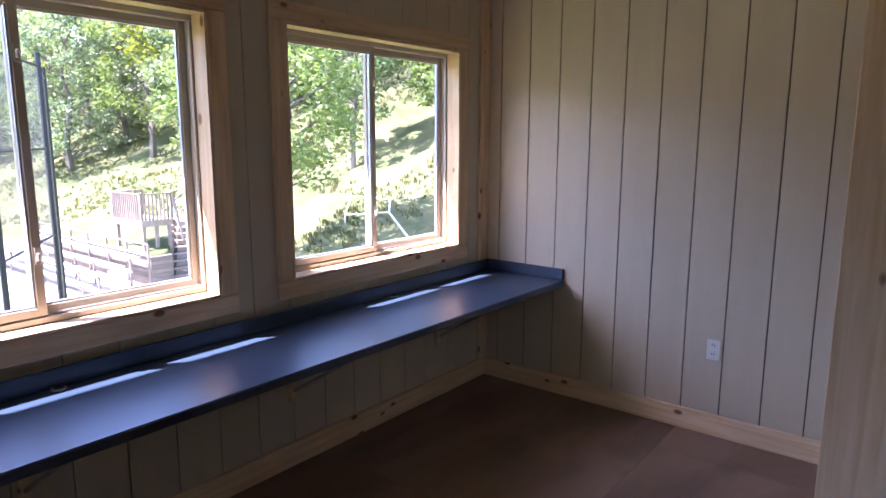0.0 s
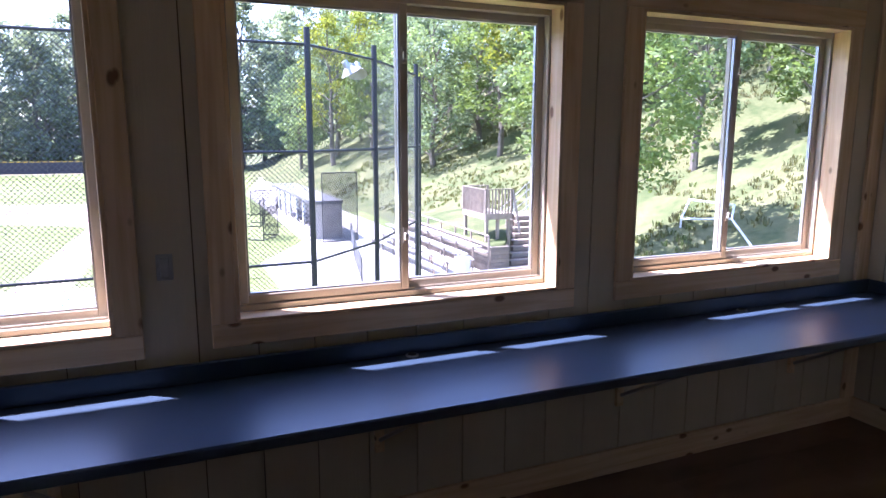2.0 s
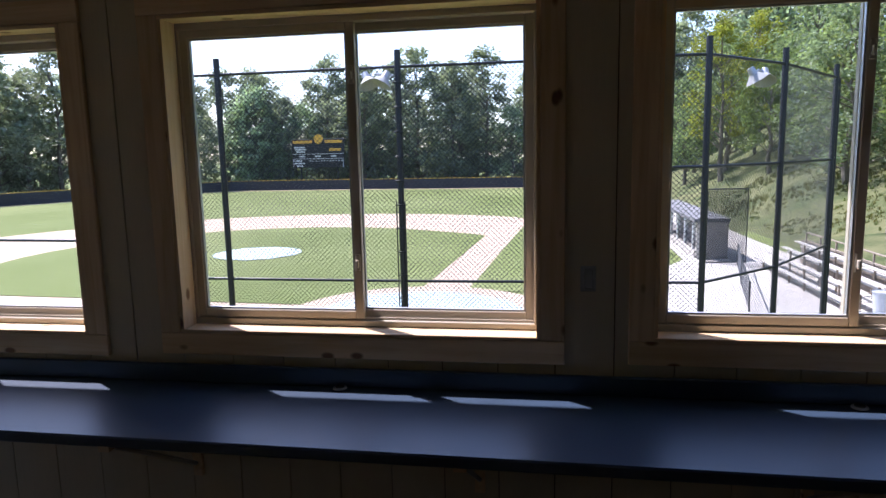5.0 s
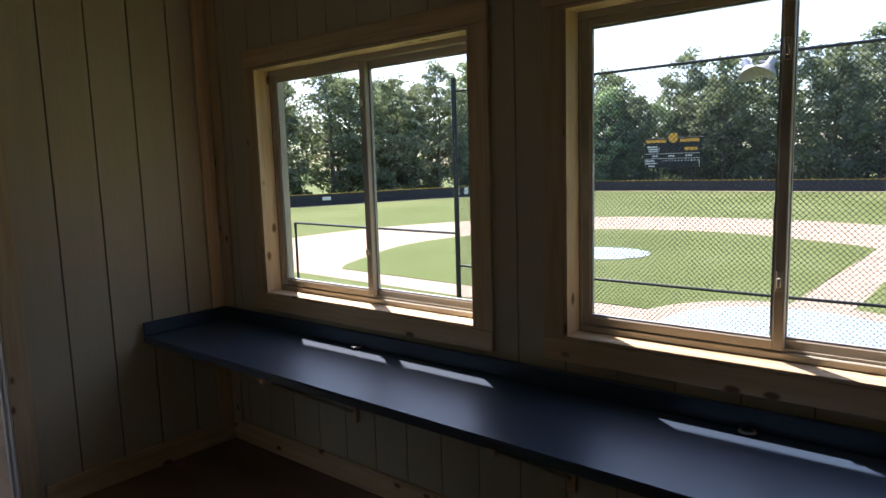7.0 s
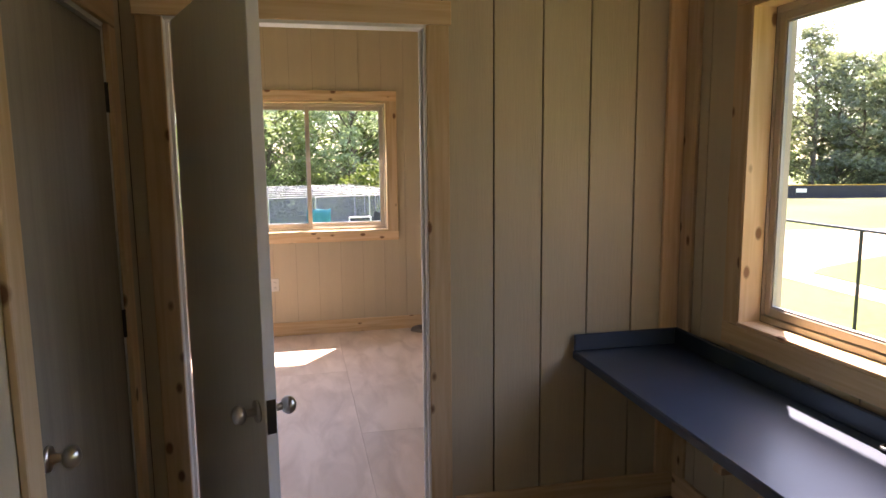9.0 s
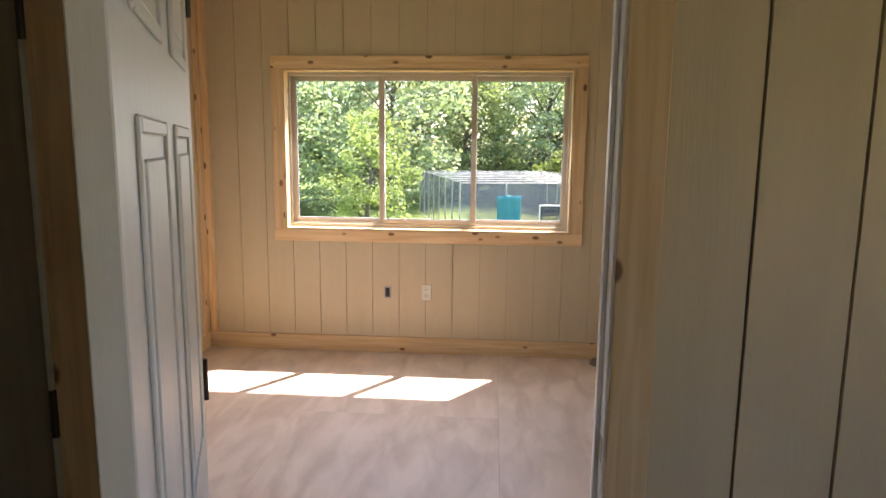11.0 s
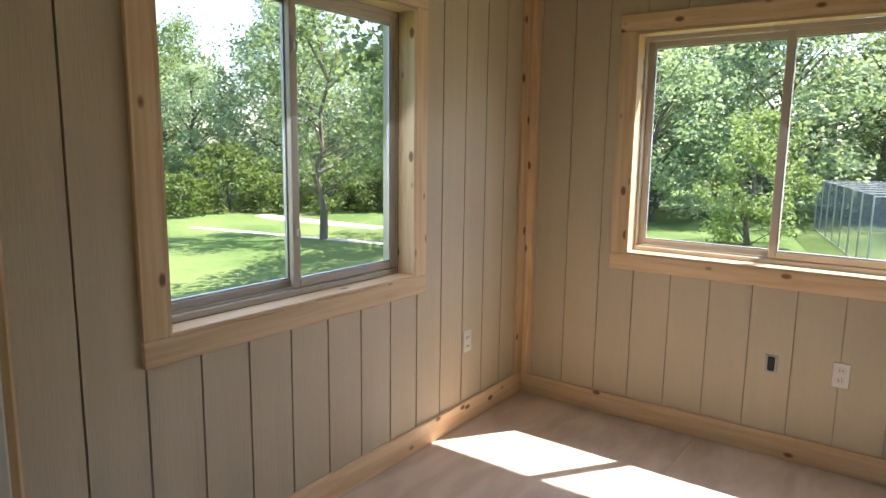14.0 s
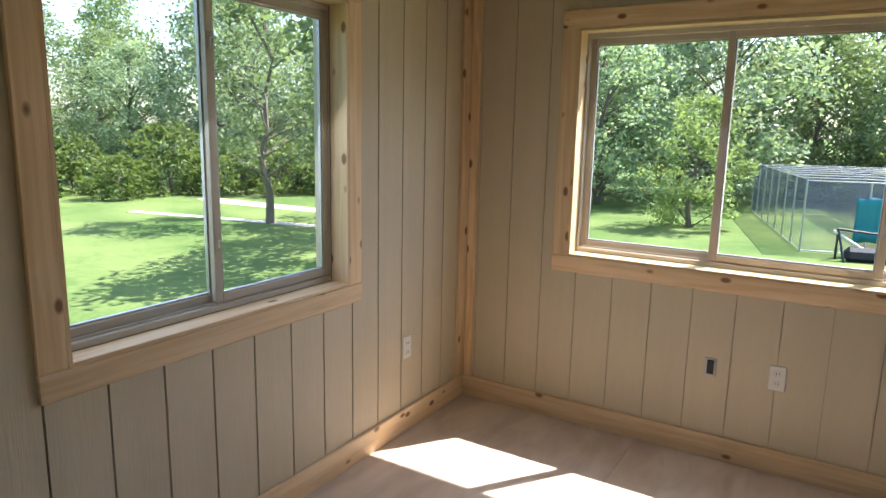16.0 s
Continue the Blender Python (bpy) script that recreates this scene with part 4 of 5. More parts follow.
for k in range(7):
    z = G + k * 0.187
    part("timber", boxes((14.47, 15.47, 27.22, 27.45, z, z + 0.18), bevel=0.012), TIMBER, wall_t)
    part("timber", boxes((14.47, 14.67, 27.46, 33.2, z, z + 0.18), bevel=0.012), TIMBER, wall_t)
    part("timber", boxes((14.47, 14.67, 33.21, 39.5, z, z + 0.18), bevel=0.012), TIMBER, wall_t)
kerb_t = thing("timber_stair_side", "stepped grey timbers flanking the hillside stairs", "retaining wall")
for k in range(9):
    x, y, z = 15.5 + SKEW * k, 27.2 + RUN * k, G + RISE * (k + 1)
    top = max(z + 0.12, G + 1.31)
    part("timber", boxes((x - 0.20, x - 0.004, y + 0.26, y + RUN + 0.25, G - 0.2, top), bevel=0.012), TIMBER, kerb_t)
    part("timber", boxes((x + 2.204, x + 2.42, y + 0.02, y + RUN + 0.01, G - 0.2, z + 0.30), bevel=0.012), TIMBER, kerb_t)

# earth held by the timbers, rising into the hill
bm = bmesh.new()
rows = []
for j in range(26):
    y = 27.44 + j * 0.48
    x1 = min(15.32 + (y - 27.4) * 0.64, 18.6)
    row = []
    for i in range(9):
        x = 14.66 + (x1 - 14.66) * i / 8
        row.append(bm.verts.new((x, y, max(G + 1.26 + 0.12 * (x - 14.66) + 0.08 * noise.noise((x, y, 3)), ground_z(x, y) + 0.03))))
    rows.append(row)
for a, b in zip(rows, rows[1:]):
    for i in range(8):
        bm.faces.new((a[i], a[i + 1], b[i + 1], b[i]))
ex = bmesh.ops.extrude_face_region(bm, geom=bm.faces[:])
bmesh.ops.translate(bm, verts=[v for v in ex["geom"] if isinstance(v, bmesh.types.BMVert)], vec=(0, 0, -1.6))
bmesh.ops.recalc_face_normals(bm, faces=bm.faces)
smooth(solid("earth_bank", bm, HILL, "weedy earth bank behind the retaining timbers", "bank", "structure"))

deck = thing("viewing_deck", "weathered wooden deck with a baluster railing", "deck")
DX0, DX1, DY0, DY1, DZ = 14.95, 16.35, 28.7, 31.3, -2.03
for k in range(12):
    a = DX0 + k * (DX1 - DX0) / 12
    part("deck_board", boxes((a, a + (DX1 - DX0) / 12 - 0.01, DY0, DY1, DZ - 0.03, DZ)), DECKWOOD, deck)
part("rim_board", boxes((DX0, DX1, DY0 - 0.04, DY0 - 0.002, DZ - 0.28, DZ), (DX0 - 0.04, DX0 - 0.002, DY0 - 0.04, DY1, DZ - 0.28, DZ)), DECKWOOD, deck)
for x, y in ((DX0 + 0.1, DY0 + 0.1), (DX1 - 0.1, DY0 + 0.1), (DX0 + 0.1, DY1 - 0.1), (DX1 - 0.1, DY1 - 0.1), ((DX0 + DX1) / 2, DY0 + 0.1)):
    part("deck_post", boxes((x - 0.07, x + 0.07, y - 0.07, y + 0.07, G + 1.0, DZ - 0.031)), DECKWOOD, deck)
for x, y in ((DX0, DY0), (DX1, DY0), (DX0, DY1), (DX1, DY1)):
    part("rail_post", boxes((x - 0.05, x + 0.05, y - 0.05, y + 0.05, DZ, DZ + 1.15)), DECKWOOD, deck)
for a, b in (((DX0, DY0), (DX1, DY0)), ((DX0, DY0), (DX0, DY1)), ((DX0, DY1), (DX1, DY1))):
    A, B = Vector(a), Vector(b)
    lo, hi = Vector((min(a[0], b[0]) - 0.05, min(a[1], b[1]) - 0.05)), Vector((max(a[0], b[0]) + 0.05, max(a[1], b[1]) + 0.05))
    part("handrail", boxes((lo.x, hi.x, lo.y, hi.y, DZ + 1.151, DZ + 1.20), bevel=0.008), DECKWOOD, deck)
    m = int((B - A).length / 0.17)
    for k in range(1, m):
        p = A.lerp(B, k / m)
        part("baluster", boxes((p.x - 0.035, p.x + 0.035, p.y - 0.02, p.y + 0.02, DZ + 0.001, DZ + 1.15)), DECKWOOD, deck)
st = part("deck_stair_rail", rods(((DX1 + 0.06, DY0, DZ + 1.15), (DX1 + 0.10, DY0 - 0.75, DZ - 0.95)), r=0.06), DECKWOOD, deck)
hr = thing("stair_handrail", "grey pipe handrail up the hillside", "handrail")
for dy in (0, 1.5):
    pts = [Vector((19.3 + 1.1 * k, 33.8 + dy + 0.4 * k, ground_z(19.3 + 1.1 * k, 33.8 + dy + 0.4 * k))) for k in range(5)]
    for p, q in zip(pts, pts[1:]):
        for h in (0.95, 0.5):
            part("rail", rods((p + Vector((0, 0, h)), q + Vector((0, 0, h))), r=0.03), GREY_STEEL, hr)
    for p in pts:
        part("post", rods((p - Vector((0, 0, 0.2)), p + Vector((0, 0, 0.97))), r=0.03), GREY_STEEL, hr)
top_rail = thing("hill_railing", "thin grey railing high on the hillside", "railing")
for k in range(8):
    x, y = 27 + 2.2 * k, 17 + 0.9 * k
    part("post", rods(((x, y, ground_z(x, y) - 0.2), (x, y, ground_z(x, y) + 1.1)), r=0.03), GREY_STEEL, top_rail)
    x2, y2 = x + 2.2, y + 0.9
    if k < 7:
        part("rail", rods(((x, y, ground_z(x, y) + 1.08), (x2, y2, ground_z(x2, y2) + 1.08)), ((x, y, ground_z(x, y) + 0.6), (x2, y2, ground_z(x2, y2) + 0.6)), r=0.025), GREY_STEEL, top_rail)

# pipe frame lying on the slope
goal = thing("pipe_frame", "white pipe frame leaning on the hillside", "frame")
P = [Vector(c) for c in ((23.7, 24.6, -1.28), (23.65, 21.9, -1.28), (20.75, 17.8, -2.75), (22.2, 23.5, -2.0), (22.75, 21.15, -1.75))]
for a, b in ((0, 1), (0, 3), (1, 4), (3, 4), (4, 2)):
    part("pipe", rods((P[a], P[b]), r=0.045), WHITE_PIPE, goal)
for p in P[2:4]:
    part("foot", rods((p, (p.x, p.y, ground_z(p.x, p.y) - 0.1)), r=0.04), WHITE_PIPE, goal)

# dugout and practice screens
dug = thing("dugout", "long low dugout with a flat grey roof", "dugout")
part("roof", boxes((9.0, 11.0, 40.6, 56.5, G + 2.2, G + 2.42), bevel=0.02), ASPHALT, dug, "flat grey roof")
part("back_wall", boxes((10.8, 11.0, 41, 56, G, G + 2.199)), CONCRETE, dug)
part("end_wall", boxes((9.2, 10.79, 40.8, 41.0, G, G + 2.199)), CONCRETE, dug)
part("kerb", boxes((9.1, 9.3, 41.01, 56, G, G + 0.5)), CONCRETE, dug)
for y in np.arange(41.6, 56, 2.4):
    part("post", boxes((9.12, 9.28, y, y + 0.16, G + 0.5, G + 2.199)), WHITE_PIPE, dug)
part("screen", boxes((9.18, 9.2, 41.02, 56, G + 0.51, G + 1.4)), SCREEN, dug, "black netting screen")
for x, y, w, h, r in ((6.2, 41.5, 2.4, 2.0, 60), (6.9, 48, 2.2, 1.9, 75), (7.1, 55, 2.4, 2.0, 20), (9.4, 39.3, 2.2, 4.2, 5)):
    s = thing("practice_screen", "black framed practice screen standing on the ground", "screen", "practice screens", pose(x, y, G, 0, 0, r))
    part("frame", rods(((0, 0, 0.05), (w, 0, 0.05)), ((0, 0, h), (w, 0, h)), ((0, 0, 0), (0, 0, h)), ((w, 0, 0), (w, 0, h)), ((0, 0, 0.05), (0, 1.0, 0.05)), ((w, 0, 0.05), (w, 1.0, 0.05)), r=0.035), STEEL_BLACK, s)
    part("netting", boxes((0.05, w - 0.05, -0.006, 0.006, 0.08, h - 0.03)), SCREEN, s)
low = thing("apron_fence", "waist-high black chain-link fence along the apron", "fence")
LF = [(8.4, 27.5), (9.6, 33.0), (10.9, 38.5)]
for a, b in zip(LF, LF[1:]):
    part("rail", rods(((*a, G + 1.2), (*b, G + 1.2)), r=0.03), STEEL_BLACK, low)
    ob = new("wire_mesh", wire_panel((*a, 0), (*b, 0), G + 0.05, G + 1.2, 0.12, 0.004))
    ob.parent = low
for a in LF:
    part("post", rods(((*a, G), (*a, G + 1.25)), r=0.035), STEEL_BLACK, low)

# ---------------------------------------------------------------- batting cage, lawn walk
cage = thing("batting_cage", "netted batting cage on a pipe frame", "batting cage", "", Matrix.Translation((-44.3, -0.5, 0)) @ Matrix.Rotation(math.atan2(0.238, 0.971), 4, "Z"))
CL, CW, CZ = 20.0, 11.6, -0.72
for k in range(8):
    x = -CL * k / 7
    for y in (0, CW):
        part("post", rods(((x, y, G), (x, y, CZ)), r=0.05), GREY_STEEL, cage)
    part("crossbar", rods(((x, 0, CZ), (x, CW, CZ)), r=0.026), GREY_STEEL, cage)
for y in (0, 5.6, CW):
    part("purlin", rods(((-CL, y, CZ + 0.06), (0, y, CZ + 0.06)), r=0.03), GREY_STEEL, cage)
for y in (3.1, 6.9, 9.0):
    part("post", rods(((0, y, G), (0, y, CZ)), r=0.05), GREY_STEEL, cage)
part("rail", rods(((0, 0, G + 0.1), (0, CW, G + 0.1)), r=0.04), GREY_STEEL, cage)
part("rail", rods(((-CL, 0, G + 0.1), (0, 0, G + 0.1)), r=0.04), GREY_STEEL, cage)
for dims in ((-0.02, 0, 0, CW, G + 0.05, CZ), (-CL, -CL + 0.02, 0, CW, G + 0.05, CZ), (-CL, 0, 0, 0.02, G + 0.05, CZ), (-CL, 0, CW - 0.02, CW, G + 0.05, CZ), (-CL, 0, 5.6, 5.62, G + 0.05, CZ - 0.05)):
    part("net", boxes(dims), NET, cage, "grey netting")
CM = Matrix.Translation((-44.3, -0.5, 0)) @ Matrix.Rotation(math.atan2(0.238, 0.971), 4, "Z")
bm = bmesh.new()
for k in range(9):
    for j in range(7):
        bm.verts.new((0.10 + 0.07 * math.sin(k * 1.9 + j * 0.5) + 0.03 * math.sin(j * 2.3), 2.45 + k * 0.205 + 0.03 * j / 6, -3.95 + j * 0.40 - 0.05 * math.sin(k * 0.4 * math.pi)))
bm.verts.ensure_lookup_table()
for k in range(8):
    for j in range(6):
        bm.faces.new([bm.verts[i] for i in (k * 7 + j, k * 7 + 7 + j, k * 7 + 8 + j, k * 7 + j + 1)])
ex = bmesh.ops.extrude_face_region(bm, geom=bm.faces[:])
bmesh.ops.translate(bm, verts=[v for v in ex["geom"] if isinstance(v, bmesh.types.BMVert)], vec=(-0.02, 0, 0))
bmesh.ops.transform(bm, matrix=CM, verts=bm.verts)
smooth(solid("hanging_tarp", bm, TEAL, "teal tarp hung on the batting cage", "tarp"))
ps = thing("practice_screen", "small white framed screen beside the batting cage", "screen", "practice screens", CM @ Matrix.Translation((0.7, 5.2, G)) @ Matrix.Rotation(radians(86), 4, "Z"))
for a, b in (((0, 0, 2.55), (1.5, 0, 2.55)), ((0, 0, 0), (0, 0, 2.55)), ((1.5, 0, 0), (1.5, 0, 2.55)), ((0, 0, 0.05), (0, 0.9, 0.05)), ((1.5, 0, 0.05), (1.5, 0.9, 0.05))):
    part("frame_tube", rods((a, b), r=0.045), WHITE_PIPE, ps)
part("netting", boxes((0.05, 1.45, -0.006, 0.006, 0.1, 2.5)), SCREEN, ps)
pd = thing("windscreen_panel", "dark slanting windscreen panel beside the cage", "panel", "", CM @ Matrix.Translation((0.25, 6.9, G)) @ Matrix.Rotation(radians(90), 4, "Z"))
bm = bmesh.new()
vs = [bm.verts.new(c) for c in ((0, 0, 0.3), (4.4, 0, 0.3), (4.4, 0, 1.5), (1.9, 0, 2.2), (0.3, 0, 2.9))]
ex = bmesh.ops.extrude_face_region(bm, geom=[bm.faces.new(vs)])
bmesh.ops.translate(bm, verts=[v for v in ex["geom"] if isinstance(v, bmesh.types.BMVert)], vec=(0, 0.04, 0))
bmesh.ops.recalc_face_normals(bm, faces=bm.faces)
part("fabric", bm, FENCE_NAVY, pd)
for x in (0.05, 4.3):
    part("post", rods(((x, 0.08, 0), (x, 0.08, 2.2)), r=0.04), STEEL_BLACK, pd)
roller = thing("cage_frame", "dark folding frame lying before the cage", "frame", "", CM @ Matrix.Translation((1.6, 1.2, G)))
hoop = [(0, 0, 1.5), (0.4, 1.2, 0.75), (0.9, 2.6, 0.25), (1.1, 4.4, 0.1)]
for a, b in zip(hoop, hoop[1:]):
    part("tube", rods((a, b), r=0.06), WHITE_PIPE, roller, "white bent tube")
for a, b in (((0, 0.2, 1.6), (0, 4.6, 1.2)), ((0, 0.2, 0), (0, 0.2, 1.6)), ((0, 4.6, 0), (0, 4.6, 1.2)), ((0.9, 0.4, 0), (0, 0.2, 1.6)), ((0.9, 4.4, 0), (0, 4.6, 1.2))):
    part("tube", rods((a, b), r=0.06), STEEL_BLACK, roller)
part("folded_net", boxes((0.1, 0.7, 0.5, 3.4, 0.001, 0.75), bevel=0.2), FENCE_NAVY, roller, "dark folded netting")
sheet("walk", [(-31.9, -42.3), (-34.9, -27.8), (-38.0, -12.0), (-37.0, -12.0), (-33.9, -27.8), (-31.0, -42.3)], 0.03, CONCRETE, "pale concrete walk across the lawn", "path")
sheet("dirt_lot", [(-38.8, -42.2), (-39.2, -36.0), (-39.6, -31.5), (-41.6, -31.5), (-41.4, -38.0), (-41.2, -46.5), (-39.6, -45.5)], 0.02, DIRT, "small bare dirt lot beyond the lawn", "ground")


# ---------------------------------------------------------------- trees
def tree_parts(seed, height, radius, start, n_leaf, size, leaf, clumps=46, lean=0.0):
    """A tapered trunk with limbs and a crown of leaf blades gathered in clumps with gaps between."""
    rg = np.random.RandomState(seed)
    bm = bmesh.new()
    pts = [Vector((0, 0, -0.3))]
    for k in range(1, 7):
        pts.append(Vector((lean * k / 6 * height * 0.3 + rg.normal(0, 0.05) * radius, rg.normal(0, 0.05) * radius, height * 0.82 * k / 6)))
    r0 = height * 0.017 + 0.05
    for k in range(6):
        rod(bm, pts[k], pts[k + 1], r0 * (1 - k / 7), 7, r0 * (1 - (k + 1) / 7))
    cents = []
    for c in range(clumps):
        f = start + (1 - start) * ((c + rg.rand()) / clumps)
        prof = math.sin(math.pi * min(1, 0.18 + 0.80 * (f - start) / (1 - start))) ** 0.7
        a = rg.rand() * math.tau
        rr = radius * prof * (0.35 + 0.65 * math.sqrt(rg.rand()))
        b = pts[0].lerp(pts[-1], min(1, f))
        cents.append((Vector((b.x + rr * math.cos(a), b.y + rr * math.sin(a), height * f + rg.normal(0, 0.02) * height)), 0.5 + rg.rand() * 0.7))
    for cpos, w in cents[::3]:
        z = max(start * height * 0.7, cpos.z - radius * 0.55)
        k = min(5, int(z / (height * 0.82) * 6))
        b = pts[k].lerp(pts[k + 1], (z / (height * 0.82) * 6) % 1) if k < 6 else pts[-1]
        rod(bm, b, cpos, r0 * 0.28, 5, r0 * 0.06)
    trunk = mesh_of("trunk", bm, BARK)
    per = max(6, n_leaf // clumps)
    cr = radius * 0.30
    V = np.empty((clumps * per * 4, 3))
    i = 0
    for cpos, w in cents:
        d = rg.normal(0, 1, (per, 3))
        d /= np.linalg.norm(d, axis=1)[:, None]
        d *= (rg.rand(per, 1) ** 0.45) * cr * w * np.array([[1.15, 1.15, 0.75]])
        base = np.array(cpos)[None, :] + d
        u = rg.normal(0, 1, (per, 3))
        u[:, 2] *= 0.55
        u /= np.linalg.norm(u, axis=1)[:, None]
        v = np.cross(u, rg.normal(0, 1, (per, 3)))
        v /= np.linalg.norm(v, axis=1)[:, None]
        s = size * (0.6 + 0.8 * rg.rand(per, 1))
        q = np.stack([base - u * s * 0.5, base + v * s * 0.28 + u * s * 0.05, base + u * s * 0.55, base - v * s * 0.28 + u * s * 0.05], axis=1)
        V[i:i + per * 4] = q.reshape(-1, 3)
        i += per * 4
    m = clumps * per
    me = bpy.data.meshes.new("crown")
    me.vertices.add(m * 4)
    me.vertices.foreach_set("co", V.ravel())
    me.loops.add(m * 4)
    me.loops.foreach_set("vertex_index", np.arange(m * 4, dtype=np.int32))
    me.polygons.add(m)
    me.polygons.foreach_set("loop_start", np.arange(0, m * 4, 4, dtype=np.int32))
    me.update(calc_edges=True)
    me.validate()
    me.materials.append(leaf)
    return trunk, me


def tree(meshes, label, group):
    t = thing("tree", label, "tree", group)
    for name, me in zip(("trunk", "crown"), meshes):
        ob = new(name, me)
        ob.parent = t
    return t


rnd = random.Random(7)


def grove(protos, spots, label, group, smin=0.85, smax=1.15):
    """One tree at each spot, cycling through the prototypes."""
    firsts = {}
    for k, (x, y) in enumerate(spots):
        i = rnd.randrange(len(protos))
        s = rnd.uniform(smin, smax)
        m = Matrix.Translation((x, y, ground_z(x, y))) @ Matrix.Rotation(rnd.uniform(0, math.tau), 4, "Z")
        if i not in firsts:
            firsts[i] = tree(protos[i], label, group)
            firsts[i].matrix_basis = m @ Matrix.Scale(s, 4)
        else:
            c = copy_thing(firsts[i], m)
            c.scale = (s, s, s * rnd.uniform(0.92, 1.08))


# haze over the distant woods is carried by these pale leaf colours
far_protos = [tree_parts(11, 21, 5.4, 0.05, 5400, 0.58, LEAF_HAZED, 90), tree_parts(12, 19, 5.0, 0.04, 5200, 0.58, LEAF_HAZED_B, 84), tree_parts(13, 23, 4.8, 0.10, 4600, 0.56, LEAF_HAZED_B, 72), tree_parts(14, 17, 5.8, 0.03, 5400, 0.58, LEAF_PALE, 90)]
spots = []
arcline = [(-128, 26), (-118, 50), (-108, 75), (-100, 100), (-88, 124), (-66, 142), (-46, 144), (-22, 141), (4, 138), (24, 134), (42, 126)]
for k in range(len(arcline) - 1):
    a, b = Vector(arcline[k]), Vector(arcline[k + 1])
    for j in range(5):
        for depth in (0, 10):
            p = a.lerp(b, (j + rnd.random()) / 4)
            nrm = (p - Vector((-10, 30))).normalized()
            spots.append(tuple(p + nrm * (depth + rnd.uniform(-2, 2))))
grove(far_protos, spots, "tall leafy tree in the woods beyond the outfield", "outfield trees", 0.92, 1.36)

mid_protos = [tree_parts(21, 15, 4.4, 0.18, 5600, 0.34, LEAF_MID, 70, 0.1), tree_parts(22, 13, 4.0, 0.25, 5000, 0.33, LEAF_LIGHT, 60, -0.1), tree_parts(23, 17, 4.2, 0.3, 5000, 0.34, LEAF_YELLOW, 60, 0.1), tree_parts(24, 16, 4.8, 0.1, 5800, 0.36, LEAF_DARK, 70)]
hill_spots = [(33, 52), (37, 45), (30, 60), (26, 66), (34, 64), (40, 56), (44, 48), (24, 76), (30, 80), (38, 74), (21, 84), (27, 92), (35, 88), (19, 95), (46, 62), (43, 38), (47, 30), (50, 42), (42, 25), (46, 18), (38, 33), (52, 22), (22, 104), (30, 104), (28, 52), (33, 41), (36, 50), (31, 70), (25, 60), (41, 66), (48, 54), (52, 34), (55, 46), (23, 90), (33, 98), (40, 84), (29, 47), (39, 40)]
grove(mid_protos, hill_spots, "leafy tree on the wooded hillside", "hillside trees", 0.85, 1.2)
big_slope = tree_parts(33, 12.0, 3.7, 0.42, 9000, 0.26, LEAF_LIGHT, 80)
t = tree(big_slope, "leafy tree standing low on the slope", "slope trees")
t.matrix_basis = Matrix.Translation((17.9, 23.7, ground_z(17.9, 23.7)))
near_protos = [tree_parts(31, 8.5, 2.7, 0.22, 5200, 0.27, LEAF_LIGHT, 64), tree_parts(32, 9.5, 2.4, 0.3, 4200, 0.27, LEAF_MID, 50, 0.1)]
for i, (x, y, s, r) in enumerate(((31.0, 24.0, 1.0, 20), (26.5, 43.0, 1.25, 100), (24.5, 36.5, 0.95, 200), (28.0, 29.0, 1.1, 300))):
    t = tree(near_protos[i % 2], "young broad-leaved tree on the slope", "slope trees")
    t.matrix_basis = Matrix.Translation((x, y, ground_z(x, y))) @ Matrix.Rotation(radians(r), 4, "Z") @ Matrix.Scale(s, 4)

park_protos = [tree_parts(41, 18, 6.4, 0.08, 13000, 0.36, LEAF_MID, 150), tree_parts(42, 16, 5.8, 0.08, 11500, 0.35, LEAF_PALE, 130), tree_parts(43, 19, 6.2, 0.08, 13000, 0.36, LEAF_DARK, 150)]
park = [(-62, -25), (-70, -9), (-80, -2), (-82, 8), (-84, 18), (-80, 27), (-76, -14), (-70, -24), (-90, 2), (-92, 14), (-88, 36), (-78, 40), (-66, -34), (-76, -36), (-62, -46), (-54, -56), (-70, -50), (-60, -66), (-30, -76), (-22, -82), (-74, -62), (-28, -90), (-98, 8), (-100, 22), (-96, -8), (-92, -20), (-86, -30), (-94, 30), (-84, -44), (-72, -74), (-58, -84), (-88, 26), (-74, 34)]
grove(park_protos, park, "big park tree at the edge of the lawn", "park trees", 1.0, 1.4)
grove(park_protos, [(-46, -64), (-38, -70), (-50, -76), (-40, -84), (-44, -94)], "lower park tree far across the lawn", "park trees", 0.85, 1.02)
t = tree(park_protos[1], "big pale-leaved tree shading the lawn", "park trees")
t.matrix_basis = Matrix.Translation((-60.2, -17.5, G)) @ Matrix.Rotation(2.0, 4, "Z") @ Matrix.Scale(1.1, 4)
t = tree(tree_parts(51, 15, 4.4, 0.28, 3600, 0.34, LEAF_MID, 60), "slender tree standing on the lawn", "park trees")
t.matrix_basis = Matrix.Translation((-33.6, -30.6, G))
# Three trees added out of view to shade the lawn; the fourth's branches show.
shade = tree(tree_parts(53, 15, 5.4, 0.4, 4200, 0.4, LEAF_MID, 60), "spreading tree placed beside the building's lawn for shade and branches", "park trees")
shade.matrix_basis = Matrix.Translation((-33, -18.5, G))
for x, y, r in ((-27, -14.5, 70), (-41, -23, 140), (-8.5, -25, 220)):
    copy_thing(shade, Matrix.Translation((x, y, G)) @ Matrix.Rotation(radians(r), 4, "Z"))
